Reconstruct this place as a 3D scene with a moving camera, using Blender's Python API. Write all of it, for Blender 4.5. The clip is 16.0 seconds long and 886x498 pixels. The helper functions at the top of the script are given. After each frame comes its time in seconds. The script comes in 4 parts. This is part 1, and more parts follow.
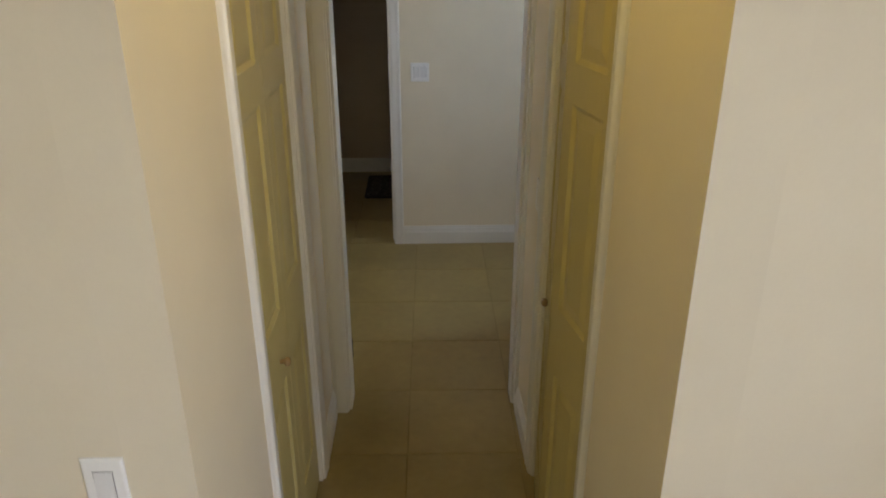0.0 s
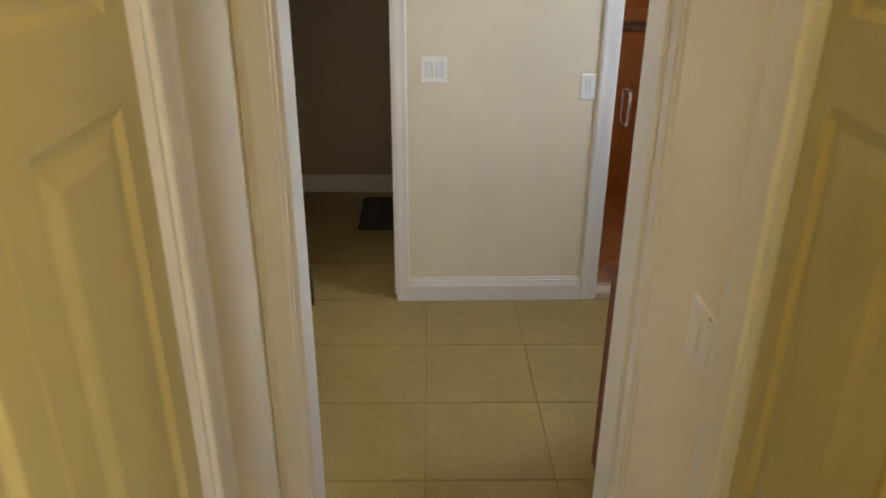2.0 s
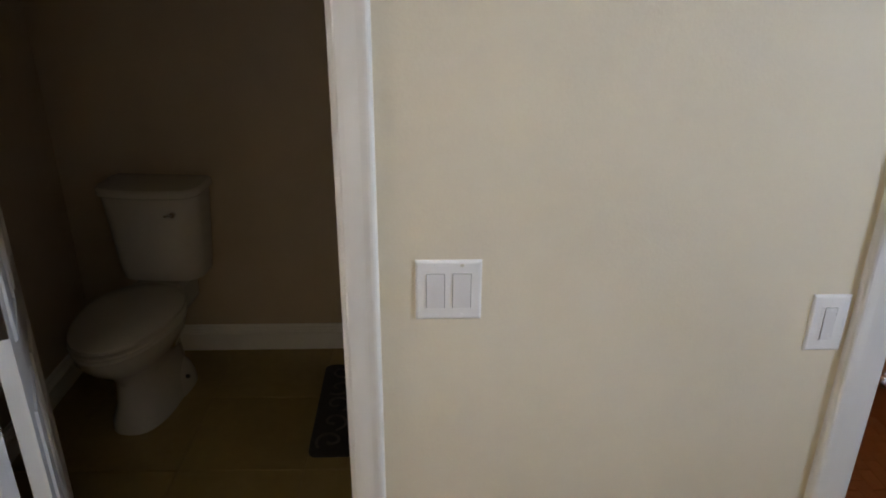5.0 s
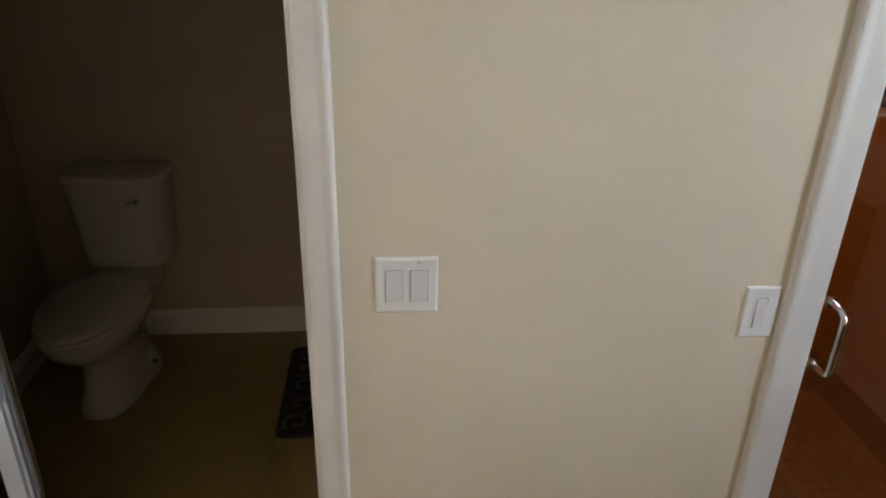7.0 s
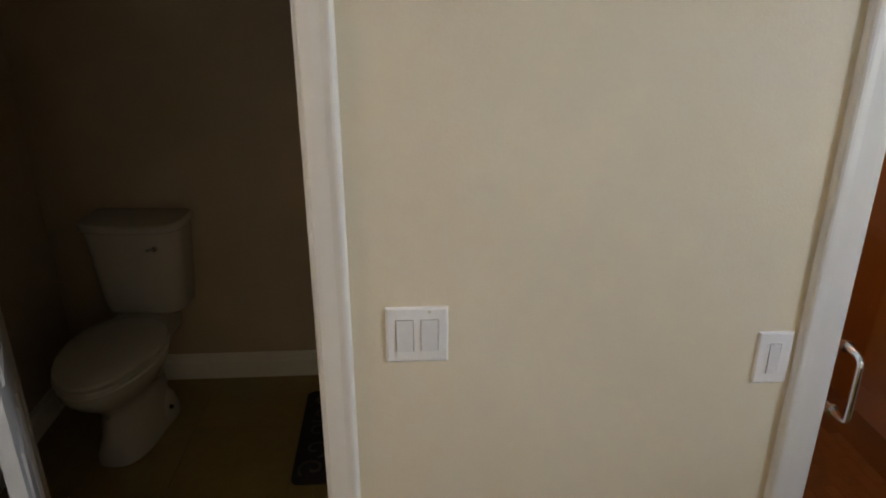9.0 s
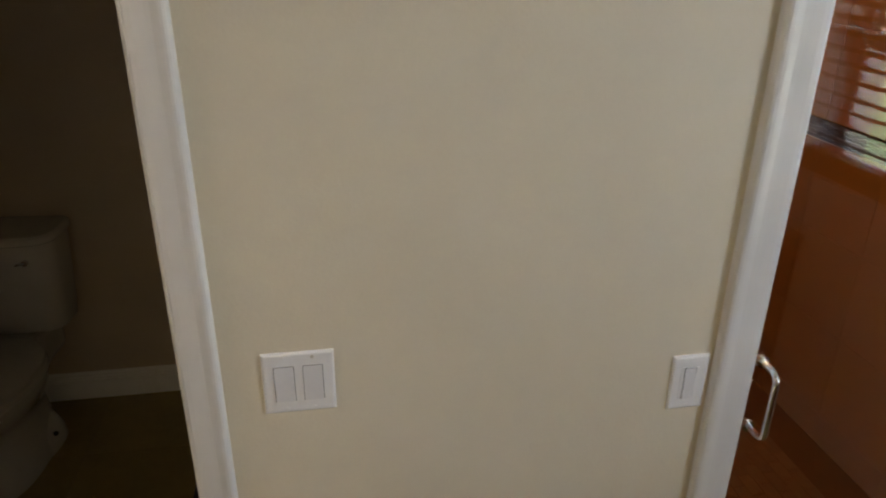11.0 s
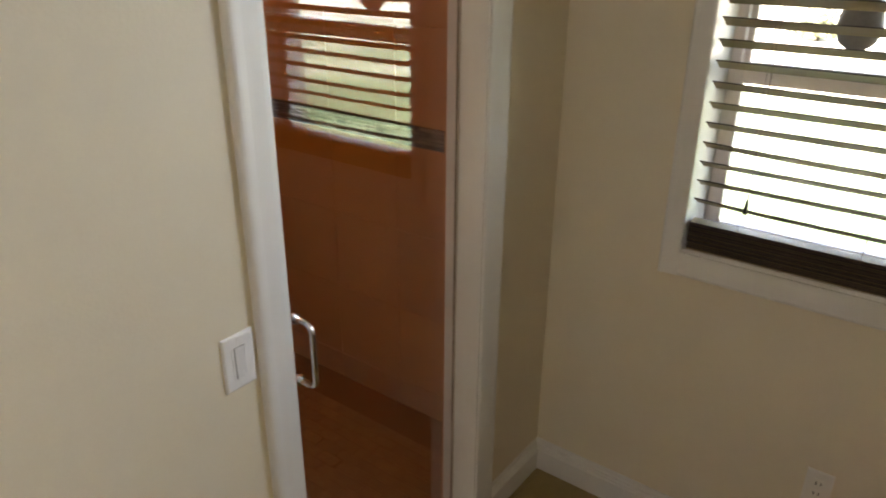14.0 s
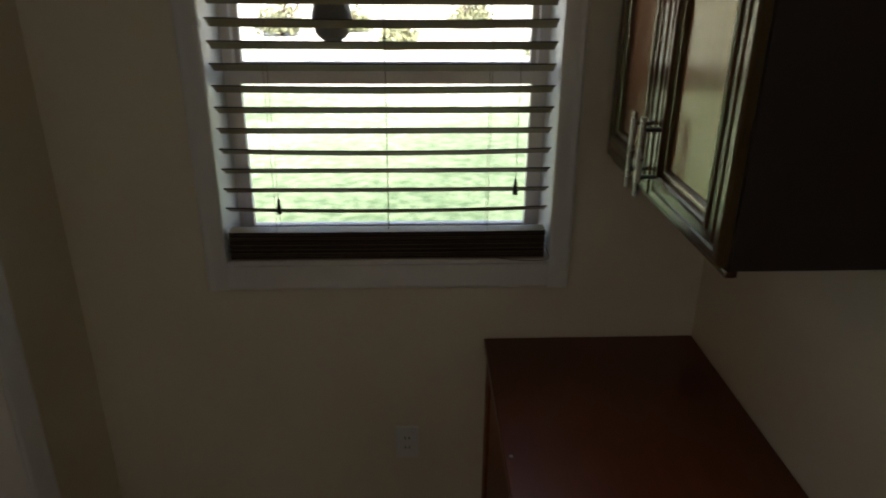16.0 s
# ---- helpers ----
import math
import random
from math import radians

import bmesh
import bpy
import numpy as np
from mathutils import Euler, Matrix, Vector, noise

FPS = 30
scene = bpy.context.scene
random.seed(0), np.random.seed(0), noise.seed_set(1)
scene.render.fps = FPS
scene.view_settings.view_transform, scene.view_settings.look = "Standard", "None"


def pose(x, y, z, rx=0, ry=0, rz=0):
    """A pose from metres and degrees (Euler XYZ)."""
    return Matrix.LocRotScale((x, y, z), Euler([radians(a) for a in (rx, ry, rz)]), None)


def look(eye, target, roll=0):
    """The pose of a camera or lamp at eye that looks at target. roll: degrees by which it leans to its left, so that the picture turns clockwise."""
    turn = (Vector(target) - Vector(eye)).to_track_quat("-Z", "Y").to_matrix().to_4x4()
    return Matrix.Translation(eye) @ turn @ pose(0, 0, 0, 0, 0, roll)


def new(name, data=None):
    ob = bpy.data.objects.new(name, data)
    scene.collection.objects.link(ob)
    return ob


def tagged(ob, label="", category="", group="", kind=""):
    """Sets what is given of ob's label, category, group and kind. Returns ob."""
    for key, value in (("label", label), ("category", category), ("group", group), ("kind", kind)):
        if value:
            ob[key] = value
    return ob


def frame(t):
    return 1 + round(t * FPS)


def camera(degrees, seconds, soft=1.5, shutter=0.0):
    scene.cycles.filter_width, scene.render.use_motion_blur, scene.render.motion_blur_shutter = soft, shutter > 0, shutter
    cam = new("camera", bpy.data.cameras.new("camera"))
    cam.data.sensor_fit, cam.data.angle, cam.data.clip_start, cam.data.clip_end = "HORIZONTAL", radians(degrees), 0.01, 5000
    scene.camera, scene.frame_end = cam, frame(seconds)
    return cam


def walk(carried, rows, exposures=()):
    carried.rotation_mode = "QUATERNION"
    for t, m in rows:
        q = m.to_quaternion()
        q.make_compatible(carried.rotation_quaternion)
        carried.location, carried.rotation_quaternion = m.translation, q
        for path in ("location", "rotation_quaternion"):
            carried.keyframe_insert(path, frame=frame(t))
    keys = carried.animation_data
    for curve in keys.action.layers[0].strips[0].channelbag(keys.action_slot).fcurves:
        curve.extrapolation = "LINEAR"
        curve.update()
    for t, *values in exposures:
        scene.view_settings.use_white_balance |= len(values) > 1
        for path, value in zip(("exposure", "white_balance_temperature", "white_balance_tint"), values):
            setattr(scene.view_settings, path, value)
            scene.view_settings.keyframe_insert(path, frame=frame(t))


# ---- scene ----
cam = camera(64.0, 16.0, soft=1.9, shutter=0.25)
PATH = [
    (0, (0.002, -0.618, 1.835), (0.066, 1.225, 1.06), 0.0),
    (0.5, (-0.040, -0.551, 1.651), (0.029, 1.29, 0.871), 0.3),
    (1, (-0.066, -0.384, 1.644), (0.007, 1.456, 0.865), 0.4),
    (1.5, (-0.064, 0.059, 1.649), (0.009, 1.896, 0.862), 0.3),
    (2, (-0.059, 0.659, 1.657), (0.009, 2.495, 0.866), 0.4),
    (2.3, (-0.048, 0.976, 1.651), (0.02, 2.816, 0.868), 0.4),
    (2.5, (-0.054, 1.184, 1.65), (0.017, 3.024, 0.869), 0.3),
    (3, (-0.043, 1.628, 1.664), (0.024, 3.467, 0.879), 0.3),
    (3.5, (-0.051, 2.034, 1.664), (0.022, 3.871, 0.878), 0.4),
    (4, (-0.031, 2.427, 1.665), (0.037, 4.268, 0.886), 0.5),
    (4.5, (-0.041, 2.744, 1.677), (0.020, 4.587, 0.898), 0.3),
    (7, (-0.024, 2.699, 1.762), (0.138, 4.502, 0.912), 1.3),
    (7.5, (-0.023, 2.624, 1.745), (0.094, 4.45, 0.938), 0.7),
    (8, (-0.035, 2.584, 1.763), (0.074, 4.435, 1.015), 0.1),
    (10.5, (0.062, 2.898, 1.804), (0.197, 4.729, 1.012), -0.0),
    (11, (0.073, 2.863, 1.815), (0.393, 4.661, 1.001), 0.6),
    (11.5, (0.048, 2.852, 1.815), (0.486, 4.624, 0.997), 0.4),
    (12, (0.049, 2.819, 1.802), (0.674, 4.549, 1.015), -0.4),
    (12.5, (0.034, 2.818, 1.817), (0.883, 4.438, 1.008), -0.4),
    (13, (0.005, 2.815, 1.788), (1.105, 4.294, 1.011), -0.3),
    (13.5, (0.029, 2.842, 1.793), (1.313, 4.151, 0.994), 0.6),
    (14, (0.031, 2.879, 1.791), (1.499, 3.976, 0.992), 0.5),
    (14.5, (0.053, 2.873, 1.797), (1.664, 3.746, 0.996), 0.3),
    (15, (0.074, 2.941, 1.779), (1.831, 3.474, 0.987), 0.9),
    (15.5, (0.134, 2.98, 1.815), (1.947, 3.174, 0.992), 1.0),
    (16, (0.149, 2.946, 1.778), (1.988, 2.859, 0.996), 0.5),
]
walk(cam, [(t, look(eye, target, roll)) for t, eye, target, roll in PATH],
     exposures=[(0.0, 3.82, 6850, 20), (1.0, 4.1, 7000, 21), (1.5, 4.25, 7250, 19), (2.0, 4.58, 7500, 22), (2.5, 4.62, 7150, 23), (3.0, 4.75, 7000, 25), (4.5, 4.4, 7050, 24), (8.0, 4.2, 7750, 23),
                (11.0, 3.9, 7950, 23), (12.0, 3.9, 8150, 22), (13.5, 4.2, 8100, 22), (14.0, 4.2, 8200, 22), (14.5, 3.98, 8400, 24), (15.2, 3.15, 8200, 25), (15.5, 2.7, 7800, 23), (16.0, 2.36, 7500, 20)])

# ---- sky, sun and lamps ----
world = bpy.data.worlds.new("world")
scene.world = world
world.use_nodes = True
wn = world.node_tree
sky = wn.nodes.new("ShaderNodeTexSky")
sky.sky_type = 'NISHITA'
sky.sun_disc = False
sky.sun_elevation = radians(52)
sky.sun_rotation = radians(-70)
wn.links.new(sky.outputs[0], wn.nodes["Background"].inputs[0])
wn.nodes["Background"].inputs[1].default_value = 0.15


def lamp(name, kind, m, energy, color, **more):
    data = bpy.data.lights.new(name, kind)
    data.energy, data.color = energy, color
    for key, value in more.items():
        if key == "size":
            data.size = value
        elif key == "size_y":
            data.shape, data.size_y = 'RECTANGLE', value
        elif key == "radius":
            data.shadow_soft_size = value
        elif key == "spread":
            data.spread = value
        elif key == "angle":
            data.angle = value
    ob = new(name, data)
    ob.matrix_world = m
    return ob


lamp("sun", 'SUN', look((-8, -3, 12), (0, 0, 0)), 5.0, (1, 0.95, 0.86), angle=radians(0.6))
BULBS = [(-1.675, 2.98, 1.97), (-1.675, 3.12, 1.97), (-1.675, 3.26, 1.97)]
for spot in BULBS:
    lamp("vanity_bulb", 'POINT', Matrix.Translation(spot), 0.39, (0.80, 0.85, 0.97), radius=0.045)
# Unseen fill lamp, added to stand in for daylight in the bedroom.
lamp("bedroom_fill_light", 'AREA', look((1.95, -2.08, 1.50), (0.0, -2.08, 1.42)), 3.6, (0.72, 0.82, 1.0), size=1.0, size_y=1.0)

# Fill lamp added out of view at the window head to boost daylight.
lamp("hidden_window_fill", 'AREA', look((1.925, 2.80, 1.99), (0.1, 2.90, 1.25)), 0.88, (0.56, 0.75, 1.0), size=0.42, size_y=0.15, spread=radians(125))
# Two unseen warm fill lamps, added to brighten the passage and the shower.
lamp("passage_fill", 'AREA', look((0.01, 0.56, 2.395), (0.01, 0.56, 0)), 0.215, (1.0, 0.76, 0.15), size=0.16)
lamp("shower_fill", 'AREA', look((1.02, 5.05, 2.395), (1.02, 5.05, 0)), 0.19, (1.0, 0.82, 0.56), size=0.14)


# ---- materials ----
def nodes_of(name):
    m = bpy.data.materials.new(name)
    m.use_nodes = True
    return m, m.node_tree, m.node_tree.nodes["Principled BSDF"]


def add(nt, kind, **values):
    n = nt.nodes.new(kind)
    for k, v in values.items():
        n.inputs[k.replace("_", " ")].default_value = v
    return n


def surface(name, dark, light, rough=0.5, scale=6.0, fine=90.0, bump=0.08, fine_mix=0.35, metal=0.0, coat=0.0,
            stretch=(1, 1, 1), per_piece=0.0, bump_dist=0.002, rough_var=0.08, detail=4.0):
    """Colour mottled at two scales, uneven gloss, fine relief; per_piece shifts the brightness piece by piece."""
    m, nt, b = nodes_of(name)
    L = nt.links.new
    tc = add(nt, "ShaderNodeTexCoord")
    mp = add(nt, "ShaderNodeMapping", Scale=stretch)
    info = add(nt, "ShaderNodeObjectInfo")
    L(tc.outputs["Object"], mp.inputs["Vector"])
    shift = nt.nodes.new("ShaderNodeVectorMath")
    shift.operation = 'ADD'
    wide = nt.nodes.new("ShaderNodeVectorMath")
    wide.operation = 'SCALE'
    wide.inputs[0].default_value = (37.0, 91.0, 53.0)
    L(info.outputs["Random"], wide.inputs["Scale"])
    L(mp.outputs[0], shift.inputs[0])
    L(wide.outputs[0], shift.inputs[1])
    big = add(nt, "ShaderNodeTexNoise", Scale=scale, Detail=detail, Roughness=0.6)
    small = add(nt, "ShaderNodeTexNoise", Scale=fine, Detail=3.0)
    L(shift.outputs[0], big.inputs["Vector"])
    L(shift.outputs[0], small.inputs["Vector"])
    mixf = add(nt, "ShaderNodeMix", Factor=fine_mix)
    L(big.outputs[0], mixf.inputs["A"])
    L(small.outputs[0], mixf.inputs["B"])
    ramp = add(nt, "ShaderNodeValToRGB")
    ramp.color_ramp.elements[0].position, ramp.color_ramp.elements[1].position = 0.3, 0.7
    ramp.color_ramp.elements[0].color, ramp.color_ramp.elements[1].color = (*dark, 1), (*light, 1)
    L(mixf.outputs["Result"], ramp.inputs[0])
    hsv = add(nt, "ShaderNodeHueSaturation")
    span = add(nt, "ShaderNodeMapRange", To_Min=1 - per_piece, To_Max=1 + per_piece)
    L(info.outputs["Random"], span.inputs["Value"])
    L(span.outputs["Result"], hsv.inputs["Value"])
    L(ramp.outputs[0], hsv.inputs["Color"])
    L(hsv.outputs[0], b.inputs["Base Color"])
    gloss = add(nt, "ShaderNodeMapRange", To_Min=max(0.02, rough - rough_var), To_Max=min(1, rough + rough_var))
    L(big.outputs[0], gloss.inputs["Value"])
    L(gloss.outputs["Result"], b.inputs["Roughness"])
    b.inputs["Metallic"].default_value = metal
    b.inputs["Coat Weight"].default_value = coat
    b.inputs["Coat Roughness"].default_value = 0.08
    bp = add(nt, "ShaderNodeBump", Strength=bump, Distance=bump_dist)
    L(small.outputs[0], bp.inputs["Height"])
    L(bp.outputs[0], b.inputs["Normal"])
    return m


def wood(name, dark, light, rough=0.3, coat=0.3, grain=(2.2, 30, 30), axis=0, bump=0.12, rough_var=0.08):
    st = [grain[1]] * 3
    st[axis] = grain[0]
    return surface(name, dark, light, rough=rough, scale=1.0, fine=5.0, bump=bump, fine_mix=0.4, coat=coat, rough_var=rough_var,
                   stretch=tuple(st), bump_dist=0.0008)


def glass(name, tint=(1, 1, 1), rough=0.0):
    m, nt, b = nodes_of(name)
    b.inputs["Base Color"].default_value = (*tint, 1)
    b.inputs["Transmission Weight"].default_value = 1.0
    b.inputs["Roughness"].default_value = rough
    b.inputs["IOR"].default_value = 1.5
    return m


PAINT = surface("cream_wall_paint", (0.695, 0.622, 0.480), (0.755, 0.682, 0.535), rough=0.62, scale=2.2, fine=160, bump=0.22, fine_mix=0.2, bump_dist=0.0015)
# Cream paint with the toilet room's dimness put into its colour.
DIM_CREAM = surface("shade_darkened_cream_paint", (0.40, 0.315, 0.220), (0.46, 0.37, 0.262), rough=0.6, scale=2.2, fine=160, bump=0.22, fine_mix=0.2, bump_dist=0.0015)
# Ceiling tinted yellow so that its bounce warms the tops of the walls.
CEIL = surface("warm_bounce_ceiling_paint", (0.70, 0.635, 0.455), (0.76, 0.690, 0.505), rough=0.8, scale=3, fine=120, bump=0.3)
TRIM = surface("white_trim_paint", (0.69, 0.678, 0.640), (0.73, 0.718, 0.680), rough=0.34, scale=5, fine=60, bump=0.02, stretch=(1, 1, 0.3), coat=0.0, rough_var=0.03)
# White doors; the dim yellow passage light is mixed into this colour.
DOORP = surface("yellow_lit_door_paint", (0.455, 0.380, 0.155), (0.515, 0.435, 0.185), rough=0.36, scale=4, fine=120, bump=0.08, stretch=(1, 1, 0.12))
PLATE = surface("white_plate_plastic", (0.80, 0.80, 0.79), (0.86, 0.86, 0.85), rough=0.22, scale=20, fine=200, bump=0.01)
ROCKER = surface("grey_white_rocker_plastic", (0.71, 0.71, 0.71), (0.77, 0.77, 0.77), rough=0.25, scale=20, fine=200, bump=0.01)
GROUT = surface("floor_grout", (0.215, 0.152, 0.052), (0.265, 0.192, 0.070), rough=0.9, scale=8, fine=200, bump=0.4)
FLOOR = surface("beige_floor_tile", (0.248, 0.179, 0.061), (0.337, 0.250, 0.091), rough=0.36, scale=3.5, fine=26, bump=0.10, fine_mix=0.35, per_piece=0.05, rough_var=0.12)
SHOWER = surface("terracotta_wall_tile", (0.48, 0.198, 0.048), (0.56, 0.245, 0.065), rough=0.46, scale=2.5, fine=30, bump=0.06, fine_mix=0.3, per_piece=0.03, rough_var=0.1)
SGROUT = surface("shower_grout", (0.44, 0.178, 0.044), (0.50, 0.213, 0.056), rough=0.9, scale=10, fine=150, bump=0.3)
SFGROUT = surface("shower_floor_grout", (0.20, 0.070, 0.024), (0.26, 0.093, 0.031), rough=0.9, scale=10, fine=150, bump=0.3)
PEBBLE = surface("shower_floor_mosaic", (0.25, 0.086, 0.028), (0.36, 0.130, 0.043), rough=0.5, scale=9, fine=60, bump=0.15, per_piece=0.09)
BANDM = surface("dark_glass_mosaic", (0.085, 0.052, 0.042), (0.24, 0.165, 0.135), rough=0.22, scale=14, fine=80, bump=0.03, per_piece=0.6)
CURB = surface("shower_sill_marble", (0.50, 0.44, 0.35), (0.60, 0.54, 0.45), rough=0.3, scale=6, fine=40, bump=0.03)
CHROME = surface("chrome", (0.60, 0.60, 0.60), (0.70, 0.70, 0.70), rough=0.08, scale=30, fine=200, bump=0.0, metal=1.0, rough_var=0.03)
NICKEL = surface("brushed_nickel", (0.55, 0.53, 0.48), (0.68, 0.66, 0.60), rough=0.28, scale=20, fine=200, bump=0.05, metal=1.0)
BRONZE = surface("oil_rubbed_bronze", (0.030, 0.024, 0.020), (0.085, 0.065, 0.05), rough=0.42, scale=30, fine=160, bump=0.15, metal=0.7)
BLACKM = surface("dark_metal", (0.02, 0.02, 0.02), (0.05, 0.045, 0.04), rough=0.4, scale=20, fine=120, bump=0.05, metal=0.5)
CHERRY = wood("dark_cherry_wood_x", (0.084, 0.016, 0.004), (0.114, 0.023, 0.005), rough=0.30, coat=0.0, bump=0.012, rough_var=0.03, axis=0)
DESKZ = wood("cherry_side_wood", (0.14, 0.032, 0.009), (0.21, 0.052, 0.014), rough=0.5, coat=0.0, axis=2)
CHERRYZ = wood("dark_cherry_wood_z", (0.045, 0.012, 0.006), (0.095, 0.024, 0.010), rough=0.38, coat=0.1, axis=2)
# Cabinet body near black, darker than its doors and panels.
CABSIDE = wood("near_black_cabinet_side", (0.013, 0.0045, 0.003), (0.022, 0.008, 0.0055), rough=0.5, coat=0.0, axis=2)
KNOBW = wood("light_wood_knob", (0.24, 0.15, 0.06), (0.32, 0.20, 0.085), rough=0.4, axis=2, grain=(30, 60, 60))
PORCELAIN = surface("white_porcelain", (0.47, 0.445, 0.395), (0.52, 0.495, 0.44), rough=0.10, scale=4, fine=60, bump=0.0, coat=0.4, rough_var=0.03)
SEATP = surface("bone_toilet_seat", (0.50, 0.47, 0.40), (0.55, 0.52, 0.445), rough=0.22, scale=4, fine=60, bump=0.0)
# One slat wood in two tones: room-side shade on edges, lawn light on faces.
EDGE_SHADE = wood("blind_slat_shaded_edge", (0.022, 0.011, 0.009), (0.045, 0.024, 0.018), rough=0.5, coat=0.0, axis=1)
SLAT = wood("blind_slat_lit_face", (0.23, 0.175, 0.092), (0.34, 0.262, 0.142), rough=0.55, coat=0.0, axis=1)
CORD = surface("blind_cord", (0.16, 0.11, 0.08), (0.22, 0.16, 0.11), rough=0.8, scale=40, fine=300, bump=0.1)
VINYL = surface("window_vinyl", (0.70, 0.62, 0.57), (0.77, 0.69, 0.64), rough=0.4, scale=6, fine=80, bump=0.03)
RUGD = surface("dark_rug_pile", (0.012, 0.011, 0.012), (0.035, 0.032, 0.034), rough=0.95, scale=40, fine=400, bump=0.9, bump_dist=0.006)
RUGL = surface("grey_rug_scroll_pile", (0.055, 0.050, 0.050), (0.11, 0.10, 0.098), rough=0.95, scale=40, fine=400, bump=0.9, bump_dist=0.006)
MARBLE = surface("pale_granite", (0.36, 0.33, 0.28), (0.80, 0.78, 0.72), rough=0.18, scale=26, fine=120, bump=0.02, fine_mix=0.5)
ORNAM = surface("grey_bell_metal", (0.13, 0.118, 0.105), (0.21, 0.19, 0.17), rough=0.6, scale=12, fine=100, bump=0.1)
STUCCO = surface("outside_stucco", (0.55, 0.50, 0.42), (0.64, 0.59, 0.50), rough=0.9, scale=5, fine=70, bump=0.5)
# Leaf green lightened to carry the glare over the distant shrubs.
LEAF = surface("glare_paled_shrub_leaf", (0.12, 0.155, 0.085), (0.28, 0.30, 0.18), rough=0.6, scale=6, fine=40, bump=0.1, per_piece=0.3)
BARK = surface("bark", (0.07, 0.05, 0.035), (0.15, 0.11, 0.08), rough=0.9, scale=12, fine=60, bump=0.6)
PANELW = wood("cherry_panel_green_sheen", (0.15, 0.048, 0.020), (0.19, 0.062, 0.025), rough=0.22, coat=0.0, axis=2, bump=0.02, rough_var=0.015)
CABWOOD = wood("cabinet_door_wood_yellow_sheen", (0.035, 0.012, 0.006), (0.060, 0.020, 0.008), rough=0.22, coat=0.0, axis=2, bump=0.02, rough_var=0.015)
# Gloss tinted green and yellow to imitate the lawn mirrored in the doors.
for m, tint in ((PANELW, (0.82, 1.0, 0.34, 1)), (CABWOOD, (0.96, 0.96, 0.50, 1))):
    m.node_tree.nodes["Principled BSDF"].inputs["Specular Tint"].default_value = tint
    m.node_tree.nodes["Principled BSDF"].inputs["IOR"].default_value = 1.70 if m is PANELW else 1.6
CLEAR = glass("clear_glass", (0.97, 0.985, 0.975))
MIRROR = surface("mirror_silver", (0.88, 0.89, 0.89), (0.90, 0.91, 0.91), rough=0.02, scale=3, fine=20, bump=0.0, metal=1.0, rough_var=0.005)
FROST = surface("opal_glass_shade", (0.80, 0.80, 0.78), (0.86, 0.86, 0.84), rough=0.3, scale=6, fine=40, bump=0.0)


def lawn_material():
    m, nt, b = nodes_of("glare_paled_lawn")
    L = nt.links.new
    tc = add(nt, "ShaderNodeTexCoord")
    a = add(nt, "ShaderNodeTexNoise", Scale=0.28, Detail=3.0)
    c = add(nt, "ShaderNodeTexNoise", Scale=9.0, Detail=5.0)
    for n in (a, c):
        L(tc.outputs["Object"], n.inputs["Vector"])
    mix = add(nt, "ShaderNodeMix", Factor=0.45)
    L(a.outputs[0], mix.inputs["A"])
    L(c.outputs[0], mix.inputs["B"])
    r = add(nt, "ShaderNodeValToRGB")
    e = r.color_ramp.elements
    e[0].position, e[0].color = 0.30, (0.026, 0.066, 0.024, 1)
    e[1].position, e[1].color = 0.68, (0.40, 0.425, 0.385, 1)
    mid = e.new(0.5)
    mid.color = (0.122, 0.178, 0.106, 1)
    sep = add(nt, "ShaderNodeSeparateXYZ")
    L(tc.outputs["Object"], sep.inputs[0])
    # Outdoor glare put into the colour: grass turns paler along x.
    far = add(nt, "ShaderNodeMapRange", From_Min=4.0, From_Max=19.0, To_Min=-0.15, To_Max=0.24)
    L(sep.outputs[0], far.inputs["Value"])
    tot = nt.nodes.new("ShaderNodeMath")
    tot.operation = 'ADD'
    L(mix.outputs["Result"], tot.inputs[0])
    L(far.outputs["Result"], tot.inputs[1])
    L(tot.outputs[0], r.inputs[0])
    L(r.outputs[0], b.inputs["Base Color"])
    b.inputs["Roughness"].default_value = 0.9
    bp = add(nt, "ShaderNodeBump", Strength=0.8, Distance=0.05)
    L(c.outputs[0], bp.inputs["Height"])
    L(bp.outputs[0], b.inputs["Normal"])
    return m


LAWN = lawn_material()


# ---- mesh helpers ----
def box(bm, x0, x1, y0, y1, z0, z1, bevel=0.0):
    r = bmesh.ops.create_cube(bm, size=1, matrix=Matrix.Translation(((x0 + x1) / 2, (y0 + y1) / 2, (z0 + z1) / 2))
                              @ Matrix.Diagonal((abs(x1 - x0), abs(y1 - y0), abs(z1 - z0), 1)))
    if bevel:
        edges = list({e for v in r["verts"] for e in v.link_edges})
        bmesh.ops.bevel(bm, geom=edges, offset=bevel, segments=2, affect='EDGES', profile=0.6)
    return bm


def boxes(*list_of, bevel=0.0):
    bm = bmesh.new()
    for b in list_of:
        box(bm, *b, bevel=bevel)
    return bm


def rod(bm, p, q, r, seg=14, r2=None):
    p, q = Vector(p), Vector(q)
    turn = (q - p).to_track_quat('Z', 'Y').to_matrix().to_4x4()
    bmesh.ops.create_cone(bm, cap_ends=True, segments=seg, radius1=r, radius2=r if r2 is None else r2, depth=(q - p).length,
                          matrix=Matrix.Translation((p + q) / 2) @ turn)
    return bm


